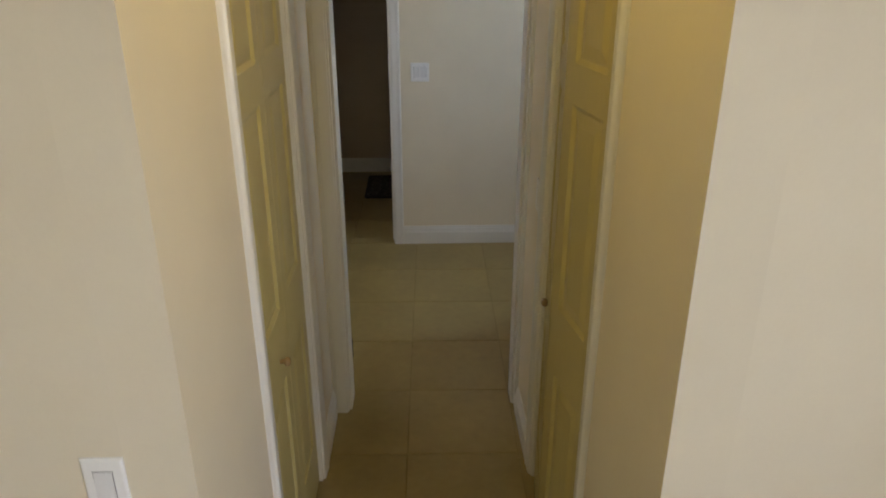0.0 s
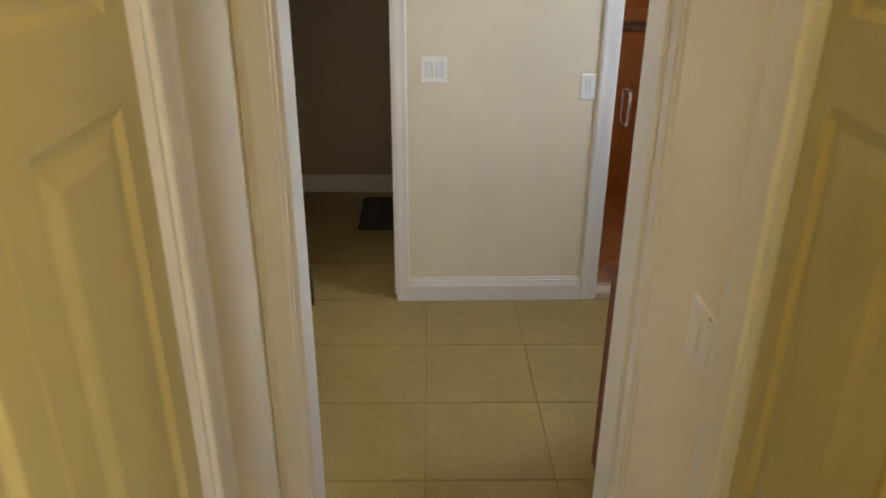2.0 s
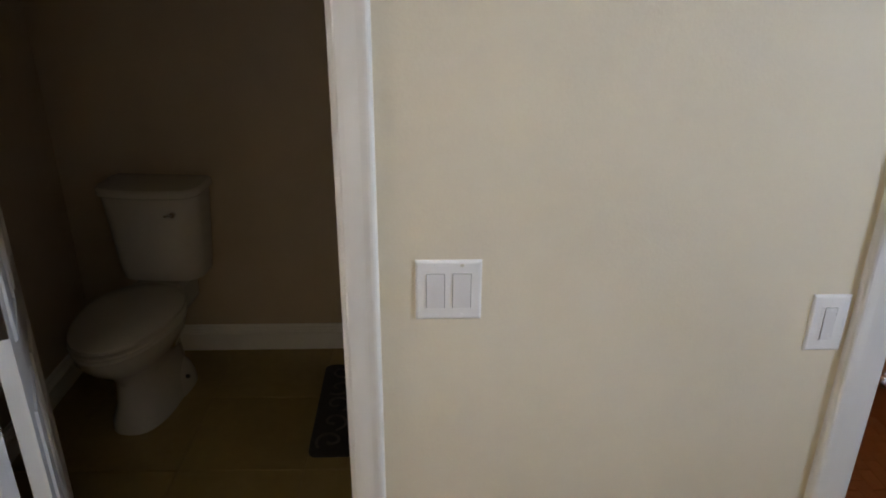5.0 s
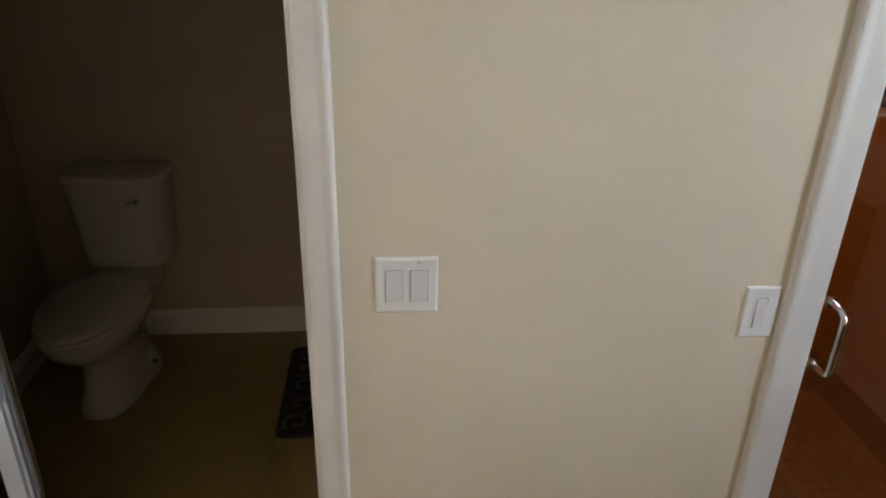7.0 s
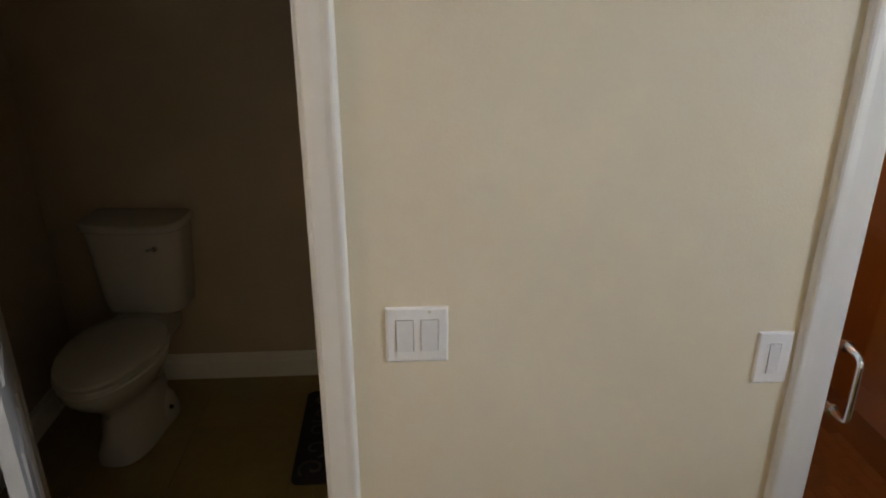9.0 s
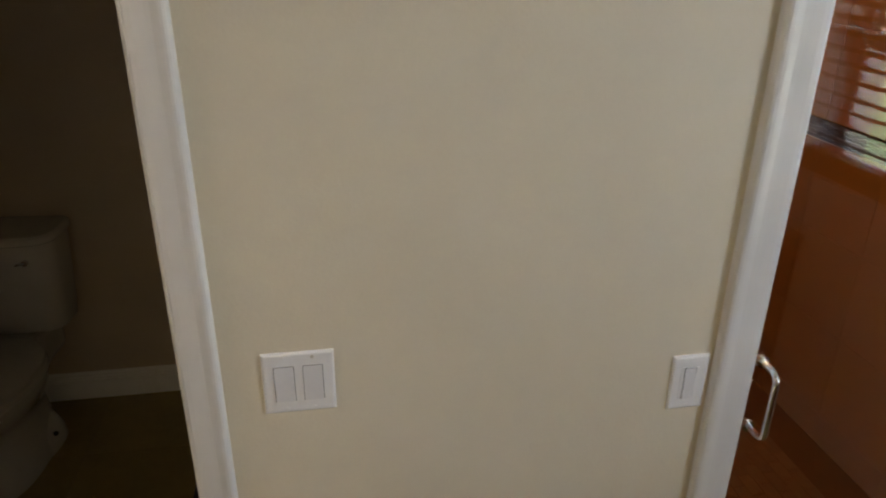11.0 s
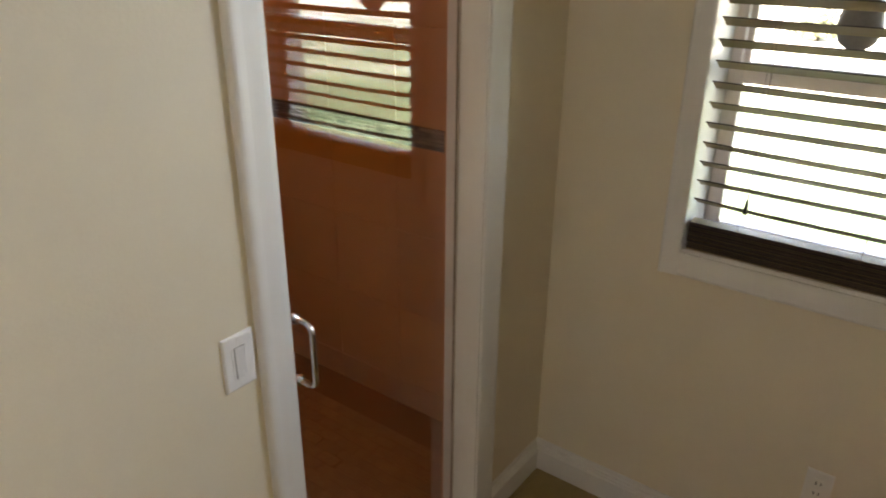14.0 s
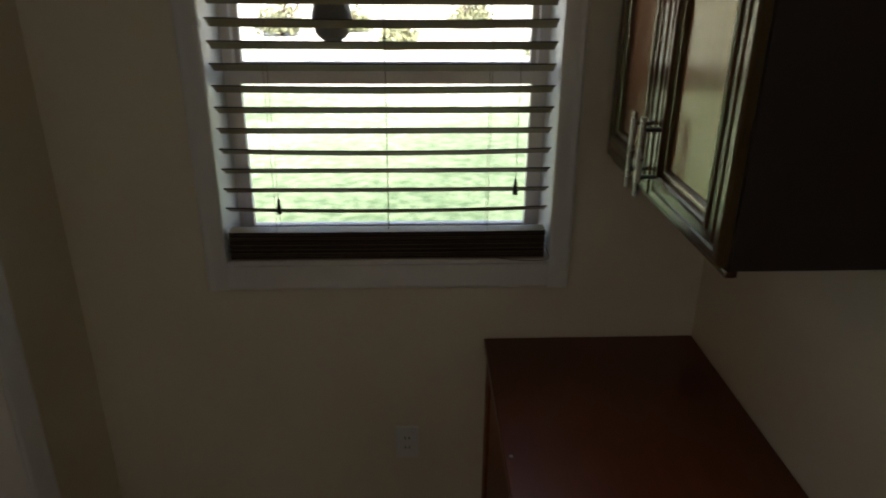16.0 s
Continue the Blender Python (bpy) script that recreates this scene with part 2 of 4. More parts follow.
def loft(bm, rings, close_start=True, close_end=True):
    made = [[bm.verts.new(p) for p in ring] for ring in rings]
    n = len(made[0])
    for a, b in zip(made, made[1:]):
        for i in range(n):
            bm.faces.new((a[i], a[(i + 1) % n], b[(i + 1) % n], b[i]))
    if close_start:
        bm.faces.new(list(reversed(made[0])))
    if close_end:
        bm.faces.new(made[-1])
    bmesh.ops.recalc_face_normals(bm, faces=bm.faces[:])
    return bm


def sweep(bm, profile, p0, p1, across, out):
    """A moulding: its profile (across, out) in metres drawn from p0 to p1."""
    across, out = Vector(across), Vector(out)
    ends = []
    for p in (Vector(p0), Vector(p1)):
        ends.append([p + across * a + out * b for a, b in profile])
    return loft(bm, ends)


def tube(bm, pts, r, seg=12):
    pts = [Vector(p) for p in pts]
    rings = []
    side = None
    for i, p in enumerate(pts):
        d = (pts[min(i + 1, len(pts) - 1)] - pts[max(i - 1, 0)]).normalized()
        if side is None:
            side = d.orthogonal().normalized()
        side = (side - d * side.dot(d)).normalized()
        up = d.cross(side)
        rings.append([p + r * (math.cos(2 * math.pi * k / seg) * side + math.sin(2 * math.pi * k / seg) * up) for k in range(seg)])
    return loft(bm, rings)


def mesh_of(name, bm, material, smooth=False):
    me = bpy.data.meshes.new(name)
    bm.to_mesh(me)
    bm.free()
    me.materials.append(material)
    if smooth:
        for p in me.polygons:
            p.use_smooth = True
        me.set_sharp_from_angle(angle=radians(38))
    return me


def part(name, bm, material, parent, label="", smooth=False):
    ob = new(name, mesh_of(name, bm, material, smooth))
    if parent is not None:
        ob.parent = parent
    if label:
        tagged(ob, label)
    return ob


def thing(name, label, category, m=None, group="", kind=""):
    ob = new(name)
    ob.empty_display_size = 0.1
    if m is not None:
        ob.matrix_world = m
    return tagged(ob, label, category, group, kind)


def structure(name, bm, material, label="", category="", smooth=False):
    ob = new(name, mesh_of(name, bm, material, smooth))
    return tagged(ob, label, category, kind="structure")


def casing_profile(w, t=0.018):
    return [(0, 0), (0, 0.009), (0.003, 0.012), (0.20 * w, 0.0135), (0.50 * w, 0.0145), (0.62 * w, 0.0152), (0.72 * w, 0.0168),
            (0.80 * w, t), (0.88 * w, t), (0.94 * w, t - 0.002), (0.98 * w, t - 0.006), (w, t - 0.011), (w, 0)]


BASE = [(0, 0), (0, 0.015), (0.082, 0.015), (0.087, 0.0105), (0.094, 0.0125), (0.099, 0.0085), (0.107, 0.0105), (0.112, 0.006),
        (0.122, 0.005), (0.125, 0.002), (0.125, 0)]

# plan
CEILING = 2.44
FAR, NEAR = 3.86, 2.13          # bathroom walls facing each other
LEFT, RIGHT = -1.76, 1.93       # vanity wall and window wall
PL, PR = -0.377, 0.413          # passage walls
FRONT = 0.335                   # bedroom wall round the passage mouth
BACK = 5.58                     # toilet room's back wall
SBACK = 5.50                    # shower's back wall
HEAD = 2.05

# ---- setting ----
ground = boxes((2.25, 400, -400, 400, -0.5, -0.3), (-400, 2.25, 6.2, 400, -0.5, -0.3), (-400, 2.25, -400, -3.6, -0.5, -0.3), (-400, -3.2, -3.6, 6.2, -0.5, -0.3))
structure("ground", ground, LAWN, "sunlit lawn of green and dry grass, paled with distance for glare", "lawn")

ceiling = boxes((-3.2, 2.25, -3.6, 6.2, CEILING, CEILING + 0.25))
structure("ceiling", ceiling, CEIL, "plain ceiling tinted cream yellow to warm the bounced light", "ceiling")

# far wall with the toilet and the shower openings
TO0, TO1 = -0.909, -0.171
SO0, SO1 = 0.838, 1.514
structure("wall_far", boxes((LEFT, TO0 - 0.012, FAR, 3.985, 0, CEILING), (TO1 + 0.012, SO0 - 0.012, FAR, 3.985, 0, CEILING), (SO1 + 0.012, RIGHT, FAR, 3.985, 0, CEILING),
                            (TO0 - 0.012, TO1 + 0.012, FAR, 3.985, HEAD, CEILING), (SO0 - 0.012, SO1 + 0.012, FAR, 3.985, HEAD, CEILING)), PAINT,
          "cream painted wall between toilet room and shower", "wall")
# window wall
WY0, WY1, WZ0, WZ1 = 2.572, 3.446, 0.978, 2.10
BY0, BY1, BZ0, BZ1 = -2.65, -1.51, 0.92, 2.08      # bedroom window, unseen, added for the fill light
def pierced(x0, x1, zlow):
    return boxes((x0, x1, -3.6, BY0, zlow, CEILING), (x0, x1, BY0, BY1, zlow, BZ0), (x0, x1, BY0, BY1, BZ1, CEILING), (x0, x1, BY1, WY0 - 0.008, zlow, CEILING),
                 (x0, x1, WY0 - 0.008, WY1 + 0.008, zlow, WZ0), (x0, x1, WY0 - 0.008, WY1 + 0.008, WZ1, CEILING), (x0, x1, WY1 + 0.008, 6.2, zlow, CEILING))


structure("wall_window", pierced(RIGHT, 2.18, 0), PAINT, "cream painted outer wall with window and added bedroom opening", "wall")
structure("wall_outside", pierced(2.18, 2.25, -0.3), STUCCO, "pale stucco outside face of the house", "wall")
structure("wall_outer", boxes((-3.2, -3.1, -3.6, 6.2, -0.3, CEILING), (-3.1, 2.18, 6.1, 6.2, -0.3, CEILING), (-3.1, 2.18, -3.6, -3.5, -0.3, CEILING)), STUCCO, "plain stucco outer wall of the house", "wall")
structure("wall_left", boxes((LEFT - 0.12, LEFT, NEAR - 0.18, 3.985, 0, CEILING)), PAINT, "cream painted wall behind the vanity", "wall")
structure("wall_near", boxes((LEFT, -0.324, 1.95, NEAR, 0, CEILING), (0.413, RIGHT, 1.95, NEAR, 0, CEILING), (-0.324, 0.413, 1.95, NEAR, HEAD + 0.02, CEILING)), PAINT,
          "cream painted wall with a cased opening to the passage", "wall")
C0, C1 = 0.860, 1.525           # closet openings along the passage
for side, x in (("left", PL), ("right", PR)):
    o = -0.11 if x < 0 else 0.11
    structure("wall_passage_" + side, boxes((x, x + o, FRONT, C0, 0, CEILING), (x, x + o, C1, 1.95, 0, CEILING), (x, x + o, C0, C1, HEAD, CEILING)), PAINT,
              "cream painted passage wall with a closet opening", "wall")
    a, b = sorted((x + o, x + o * 6.5))
    structure("wall_closet_" + side, boxes((a, b, C1 + 0.008, C1 + 0.09, 0, CEILING), (a, b, 0.76, 0.85, 0, CEILING), (x + o * 6.5, x + o * 7.3, 0.76, C1 + 0.09, 0, CEILING)), PAINT, "plain closet inside wall", "wall")
structure("wall_front", boxes((-2.6, PL - 0.11, FRONT, FRONT + 0.11, 0, CEILING), (PR + 0.11, RIGHT, FRONT, FRONT + 0.11, 0, CEILING)), PAINT,
          "cream painted bedroom wall beside the passage", "wall")
structure("wall_bedroom_left", boxes((-2.72, -2.6, -3.3, FRONT + 0.11, 0, CEILING)), PAINT, "plain cream bedroom wall", "wall")
structure("wall_bedroom_back", boxes((-2.72, RIGHT, -3.3, -3.18, 0, CEILING)), PAINT, "plain cream bedroom wall", "wall")
# toilet room and shower enclosure
structure("wall_toilet_back", boxes((-1.62, 0.20, BACK, BACK + 0.12, 0, CEILING)), DIM_CREAM, "cream toilet room wall with shade darkened into its paint", "wall")
structure("wall_toilet_left", boxes((-1.62, -1.50, 3.985, BACK, 0, CEILING)), DIM_CREAM, "cream toilet room side wall with shade darkened into its paint", "wall")
structure("wall_toilet_right", boxes((0.17, 0.20, 3.985, BACK, 0, CEILING)), DIM_CREAM, "cream toilet room side wall with shade darkened into its paint", "wall")
# Dark sheet out of view, added to cut bounced light in here.
structure("ceiling_toilet", boxes((-1.50, 0.17, 3.987, BACK, CEILING - 0.02, CEILING - 0.004)), DIM_CREAM, "unseen dark sheet added below the toilet room ceiling to dim it", "ceiling")
structure("wall_partition", boxes((0.20, 0.655, 3.985, BACK + 0.12, 0, CEILING)), PAINT, "cream painted wall between toilet room and shower", "wall")
shower_back = structure("wall_shower_back", boxes((0.655, RIGHT, SBACK + 0.008, SBACK + 0.14, 0, CEILING)), SGROUT, "terracotta tiled back wall of the shower", "tiled wall")
shower_left = structure("wall_shower_left", boxes((0.655, 0.70, 3.985, SBACK, 0, CEILING)), SHOWER, "terracotta tiled side wall of the shower", "tiled wall")
shower_right = structure("wall_shower_right", boxes((RIGHT - 0.012, RIGHT - 0.004, 3.985, SBACK + 0.004, 0, CEILING)), SGROUT, "terracotta tiled outer wall of the shower", "tiled wall")
structure("wall_shower_front", boxes((0.70, SO0 - 0.012, 3.987, 3.999, 0, CEILING), (SO1 + 0.012, RIGHT - 0.022, 3.987, 3.999, 0, CEILING)), SHOWER, "terracotta tiled return beside the shower door", "tiled wall")


def opening_trim(name, x0, x1, y, out, wl, wr, depth, label, reveal=0.006):
    """Casing legs and head on the face at y (out: -1 or 1 along y) and the jamb lining behind it."""
    frame_ob = thing(name, label, "door frame", kind="structure")
    bm = bmesh.new()
    left = casing_profile(wl) if wr > 0.02 else [(0, 0), (0, 0.009), (0.003, 0.011), (0.72 * wl, 0.012), (0.76 * wl, 0.009), (wl, 0.009), (wl, 0)]
    sweep(bm, left, (x0 - reveal, y, 0), (x0 - reveal, y, HEAD + wl), (-1, 0, 0), (0, out, 0))
    part("casing", bm, TRIM, frame_ob)
    bm = bmesh.new()
    sweep(bm, casing_profile(wr), (x1 + reveal, y, 0), (x1 + reveal, y, HEAD + wr), (1, 0, 0), (0, out, 0))
    part("casing", bm, TRIM, frame_ob)
    bm = bmesh.new()
    sweep(bm, casing_profile(min(wl, wr)), (x0 - reveal, y, HEAD + reveal), (x1 + reveal, y, HEAD + reveal), (0, 0, 1), (0, out, 0))
    part("head_casing", bm, TRIM, frame_ob)
    ya, yb = sorted((y + out * 0.004, y - out * depth))
    part("jamb", boxes((x0 - 0.0115, x0, ya, yb, 0, HEAD), bevel=0.002), TRIM, frame_ob)
    part("jamb", boxes((x1, x1 + 0.0115, ya, yb, 0, HEAD), bevel=0.002), TRIM, frame_ob)
    part("head_jamb", boxes((x0, x1, ya, yb, HEAD - 0.012, HEAD), bevel=0.002), TRIM, frame_ob)
    return frame_ob


toilet_frame = opening_trim("door_frame_1", TO0, TO1, FAR, -1, 0.060, 0.058, 0.125, "white moulded door frame of the toilet room")
part("stop", boxes((TO1 - 0.011, TO1, 3.918, 3.95, 0, HEAD - 0.013), bevel=0.003), TRIM, toilet_frame)
part("stop", boxes((TO0, TO0 + 0.011, 3.918, 3.95, 0, HEAD - 0.013), bevel=0.003), TRIM, toilet_frame)
shower_frame = opening_trim("door_frame_2", SO0, SO1, FAR, -1, 0.080, 0.090, 0.125, "white moulded frame round the shower opening")
passage_frame = opening_trim("door_frame_3", -0.312, 0.401, 1.95, -1, 0.0585, 0.012, 0.18, "white painted frame at the end of the passage")
part("stop", boxes((-0.312, -0.301, 1.962, 2.084, 0, HEAD - 0.013), bevel=0.003), TRIM, passage_frame)
part("stop", boxes((0.390, 0.401, 1.985, 2.084, 0, HEAD - 0.013), bevel=0.003), TRIM, passage_frame)
bm = bmesh.new()
sweep(bm, casing_profile(0.075), (-0.318, NEAR, 0), (-0.318, NEAR, HEAD + 0.075), (-1, 0, 0), (0, 1, 0))
part("casing", bm, TRIM, passage_frame)
bm = bmesh.new()
sweep(bm, casing_profile(0.075), (0.407, NEAR, 0), (0.407, NEAR, HEAD + 0.075), (1, 0, 0), (0, 1, 0))
part("casing", bm, TRIM, passage_frame)

for x, out, tag in ((PL, 1, "1"), (PR, -1, "2")):
    closet = thing("closet_frame_" + tag, "white moulded closet door frame in the passage", "door frame", kind="structure")
    bm = bmesh.new()
    sweep(bm, casing_profile(0.056), (x, C0, 0), (x, C0, HEAD + 0.06), (0, -1, 0), (out, 0, 0))
    part("casing", bm, TRIM, closet)
    bm = bmesh.new()
    sweep(bm, casing_profile(0.075), (x, C1, 0), (x, C1, HEAD + 0.06), (0, 1, 0), (out, 0, 0))
    part("casing", bm, TRIM, closet)
    bm = bmesh.new()
    sweep(bm, casing_profile(0.062), (x, C0, HEAD), (x, C1, HEAD), (0, 0, 1), (out, 0, 0))
    part("head_casing", bm, TRIM, closet)
    xa, xb = sorted((x + out * 0.003, x - out * 0.108))
    part("jamb", boxes((xa, xb, C0 - 0.002, C0 + 0.012, 0, HEAD)), TRIM, closet)
    part("jamb", boxes((xa, xb, C1 - 0.012, C1 + 0.002, 0, HEAD)), TRIM, closet)


def baseboard(name, p0, p1, out, label="white painted baseboard with grooved top"):
    bm = bmesh.new()
    sweep(bm, BASE, p0, p1, (0, 0, 1), out)
    return structure(name, bm, TRIM, label, "baseboard")


baseboard("baseboard_1", (TO1 + 0.065, FAR, 0), (SO0 - 0.087, FAR, 0), (0, -1, 0))
baseboard("baseboard_2", (SO1 + 0.097, FAR, 0), (RIGHT - 0.015, FAR, 0), (0, -1, 0))
baseboard("baseboard_3", (-1.22, FAR, 0), (TO0 - 0.067, FAR, 0), (0, -1, 0))
baseboard("baseboard_4", (RIGHT, FAR, 0), (RIGHT, 2.74, 0), (-1, 0, 0))
baseboard("baseboard_5", (PL, C1 + 0.076, 0), (PL, 1.928, 0), (1, 0, 0))
baseboard("baseboard_6", (PR, C1 + 0.076, 0), (PR, 1.928, 0), (-1, 0, 0))
baseboard("baseboard_7", (PL, FRONT + 0.005, 0), (PL, C0 - 0.063, 0), (1, 0, 0))
baseboard("baseboard_8", (PR, FRONT + 0.005, 0), (PR, C0 - 0.063, 0), (-1, 0, 0))
baseboard("baseboard_9", (-1.50, BACK, 0), (0.17, BACK, 0), (0, -1, 0))
baseboard("baseboard_10", (0.17, BACK - 0.016, 0), (0.17, 3.99, 0), (-1, 0, 0))
baseboard("baseboard_11", (-1.50, BACK - 0.016, 0), (-1.50, 3.99, 0), (1, 0, 0))


# ---- doors ----
def panel_leaf(bm, w, h, t, panels):
    """A moulded door leaf: width along x, thickness along y round 0, with sunk bevelled panels on the -y face."""
    box(bm, 0, w, 0.0, t / 2, 0, h)
    xs = sorted({0, w, *[p[0] for p in panels], *[p[1] for p in panels]})
    zs = sorted({0, h, *[p[2] for p in panels], *[p[3] for p in panels]})
    def inside(x, z):
        return any(p[0] < x < p[1] and p[2] < z < p[3] for p in panels)
    for i in range(len(xs) - 1):
        run = None
        for j in range(len(zs) - 1):
            hole = inside((xs[i] + xs[i + 1]) / 2, (zs[j] + zs[j + 1]) / 2)
            if not hole:
                box(bm, xs[i], xs[i + 1], -t / 2, 0.0, zs[j], zs[j + 1])
    for x0, x1, z0, z1 in panels:
        def ring(d, y):
            return [(x0 + d, y, z0 + d), (x1 - d, y, z0 + d), (x1 - d, y, z1 - d), (x0 + d, y, z1 - d)]
        loft(bm, [ring(0.0, -t / 2), ring(0.012, -t / 2 + 0.007), ring(0.020, -t / 2 + 0.007), ring(0.046, -t / 2 + 0.002)], close_start=False)
    return bm


LEAFP = lambda w: [(0.055, w - 0.055, 0.20, 0.70), (0.055, w - 0.055, 0.912, 1.477), (0.055, w - 0.055, 1.575, 1.90)]


def bifold(label, hinge, fold, end, knob_on, knob_at, flip):
    """Two hinged leaves from the pivot over the fold to the sliding end; flip: which way the moulded face looks."""
    door = thing("closet_door", label, "door")
    for a, b in ((hinge, fold), (fold, end)):
        d = Vector((b[0] - a[0], b[1] - a[1], 0))
        w = d.length - 0.003
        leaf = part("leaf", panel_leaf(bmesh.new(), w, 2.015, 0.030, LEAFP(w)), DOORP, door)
        leaf.matrix_world = Matrix.Translation((a[0], a[1], 0.012)) @ d.to_track_quat('X', 'Z').to_matrix().to_4x4()
        if flip:
            leaf.matrix_world = Matrix.Translation((b[0], b[1], 0.012)) @ (-d).to_track_quat('X', 'Z').to_matrix().to_4x4()
    bm = bmesh.new()
    k = Vector(knob_at)
    side = Vector((knob_on, 0, 0))
    rod(bm, k, k + side * 0.014, 0.006)
    bmesh.ops.create_uvsphere(bm, u_segments=14, v_segments=10, radius=0.014, matrix=Matrix.Translation(k + side * 0.02) @ Matrix.Diagonal((0.75, 1, 1, 1)))
    part("knob", bm, KNOBW, door, "small light wooden knob", smooth=True)
    return door


bifold("closed white bifold closet door with moulded panels, yellow light in its colour", (-0.402, 0.873), (-0.402, 1.192), (-0.402, 1.511), 1, (-0.387, 1.072, 0.795), False)
bifold("white bifold closet door standing slightly ajar, yellow light in its colour", (0.436, 0.873), (0.386, 1.168), (0.436, 1.506), -1, (0.409, 1.352, 0.82), True)

# toilet room door, swung inwards past its side wall's corner
door = thing("toilet_room_door", "white panelled door standing wide open into toilet room", "door", Matrix.Translation((-0.896, 4.005, 0)) @ Matrix.Rotation(radians(118), 4, 'Z'))
leaf_bm = bmesh.new()
box(leaf_bm, 0.003, 0.70, -0.035, 0.0, 0.012, 2.03, bevel=0.0015)
for x0, x1 in ((0.10, 0.32), (0.39, 0.61)):
    for z0, z1 in ((0.20, 0.72), (0.90, 1.48), (1.58, 1.90)):
        for y, s in ((-0.035, -1), (0.0, 1)):
            def ring(d, h):
                return [(x0 + d, y + s * h, z0 + d), (x1 - d, y + s * h, z0 + d), (x1 - d, y + s * h, z1 - d), (x0 + d, y + s * h, z1 - d)]
            loft(leaf_bm, [ring(0, 0), ring(0.006, 0.006), ring(0.016, 0.006), ring(0.022, 0.0005)], close_start=False, close_end=False)
part("leaf", leaf_bm, TRIM, door)


def hinge_on(parent, z, x0, x1, y0, y1, knuckle, normal, size=0.089):
    """One hinge leaf as a rounded plate with its knuckle and three screws."""
    h = part("hinge", boxes((x0, x1, y0, y1, z - size / 2, z + size / 2), bevel=0.002), BRONZE, parent, "dark bronze hinge")
    bm = bmesh.new()
    rod(bm, (knuckle[0], knuckle[1], z - size / 2), (knuckle[0], knuckle[1], z + size / 2), 0.0065)
    part("knuckle", bm, BRONZE, h, smooth=True)
    n = Vector(normal)
    c = Vector(((x0 + x1) / 2, (y0 + y1) / 2, z))
    for dz in (-0.028, 0.0, 0.028):
        bm = bmesh.new()
        p = c + Vector((0, 0, dz))
        rod(bm, p + n * 0.0012, p + n * 0.0032, 0.0042, seg=10)
        part("screw", bm, BRONZE, h, smooth=True)
    return h


for z in (0.30, 1.005, 1.80):
    hinge_on(door, z, 0.0005, 0.0035, -0.034, -0.002, (-0.004, 0.004), (-1, 0, 0))
for z in (0.30, 1.005, 1.80):
    hinge_on(toilet_frame, z, TO0 - 0.0005, TO0 + 0.0025, 3.956, 3.984, (TO0 + 0.001, 3.995), (1, 0, 0))
for z in (0.20, 0.925, 1.83):
    hinge_on(passage_frame, z, -0.3125, -0.3095, 2.092, 2.128, (-0.310, 2.141), (1, 0, 0))


# ---- switches and socket ----
def wall_plate(name, label, category, m, gangs, socket=False, paint=None, half=0.0155):
    """A screwless-edge wall plate in its own x (across), z (up) and -y (out)."""
    finish = paint or PLATE
    w = 0.0699 + 0.046 * (gangs - 1)
    ob = thing(name, label, category, m)
    bm = bmesh.new()
    def ring(d, y):
        return [(-w / 2 + d, y, -0.057 + d), (w / 2 - d, y, -0.057 + d), (w / 2 - d, y, 0.057 - d), (-w / 2 + d, y, 0.057 - d)]
    loft(bm, [ring(0, 0), ring(0, -0.003), ring(0.003, -0.0055), ring(0.006, -0.006)])
    part("plate", bm, finish, ob)
    for g in range(gangs):
        cx = (g - (gangs - 1) / 2) * 0.046
        part("surround", boxes((cx - 0.0170, cx + 0.0170, -0.0067, -0.0058, -0.0335, 0.0335), bevel=0.0003), finish, ob)
        if socket:
            for dz in (0.0175, -0.0175):
                face = part("outlet_face", boxes((cx - 0.0145, cx + 0.0145, -0.0085, -0.0066, dz - 0.0135, dz + 0.0135), bevel=0.0006), finish, ob)
                for dx, hh in ((-0.0062, 0.0055), (0.0062, 0.0046)):
                    part("slot", boxes((cx + dx - 0.0016, cx + dx + 0.0016, -0.0091, -0.0084, dz + 0.002 - hh, dz + 0.002 + hh)), BLACKM, face)
        else:
            bm = bmesh.new()
            tilt = 0.0022
            ends = []
            for x in (cx - half, cx + half):
                ends.append([(x, -0.0055, -0.032), (x, -0.0075 - tilt, -0.032), (x, -0.0085, 0.0), (x, -0.0075, 0.032), (x, -0.0055, 0.032)])
            loft(bm, ends)
            part("rocker", bm, paint or ROCKER, ob)
            if paint is None:
                # Thin dark strips stand in for the shade in the slit round the rocker.
                part("gap", boxes((cx - half - 0.0009, cx - half - 0.0001, -0.0070, -0.0066, -0.0330, 0.0330), (cx + half + 0.0001, cx + half + 0.0009, -0.0070, -0.0066, -0.0330, 0.0330),
                              (cx - half - 0.0009, cx + half + 0.0009, -0.0070, -0.0066, 0.0322, 0.0330)), BLACKM, ob, "dark strip for the shade round rocker")
        for dz in (-0.0484, 0.0484):
            bm = bmesh.new()
            rod(bm, (cx, -0.0058, dz), (cx, -0.0068, dz), 0.0032, seg=12)
            part("screw", bm, NICKEL if (g == gangs - 1 and dz > 0 and gangs > 1) else finish, ob, smooth=True)
    return ob


wall_plate("light_switch", "white double rocker light switch on cream wall", "switch", Matrix.Translation((0.014, FAR, 1.143)), 2)
wall_plate("light_switch", "white single rocker light switch against shower casing", "switch", Matrix.Translation((0.708, FAR, 1.068)), 1, half=0.0105)
wall_plate("light_switch", "white single rocker light switch on bedroom wall", "switch", Matrix.Translation((-0.523, FRONT, 1.017)), 1)
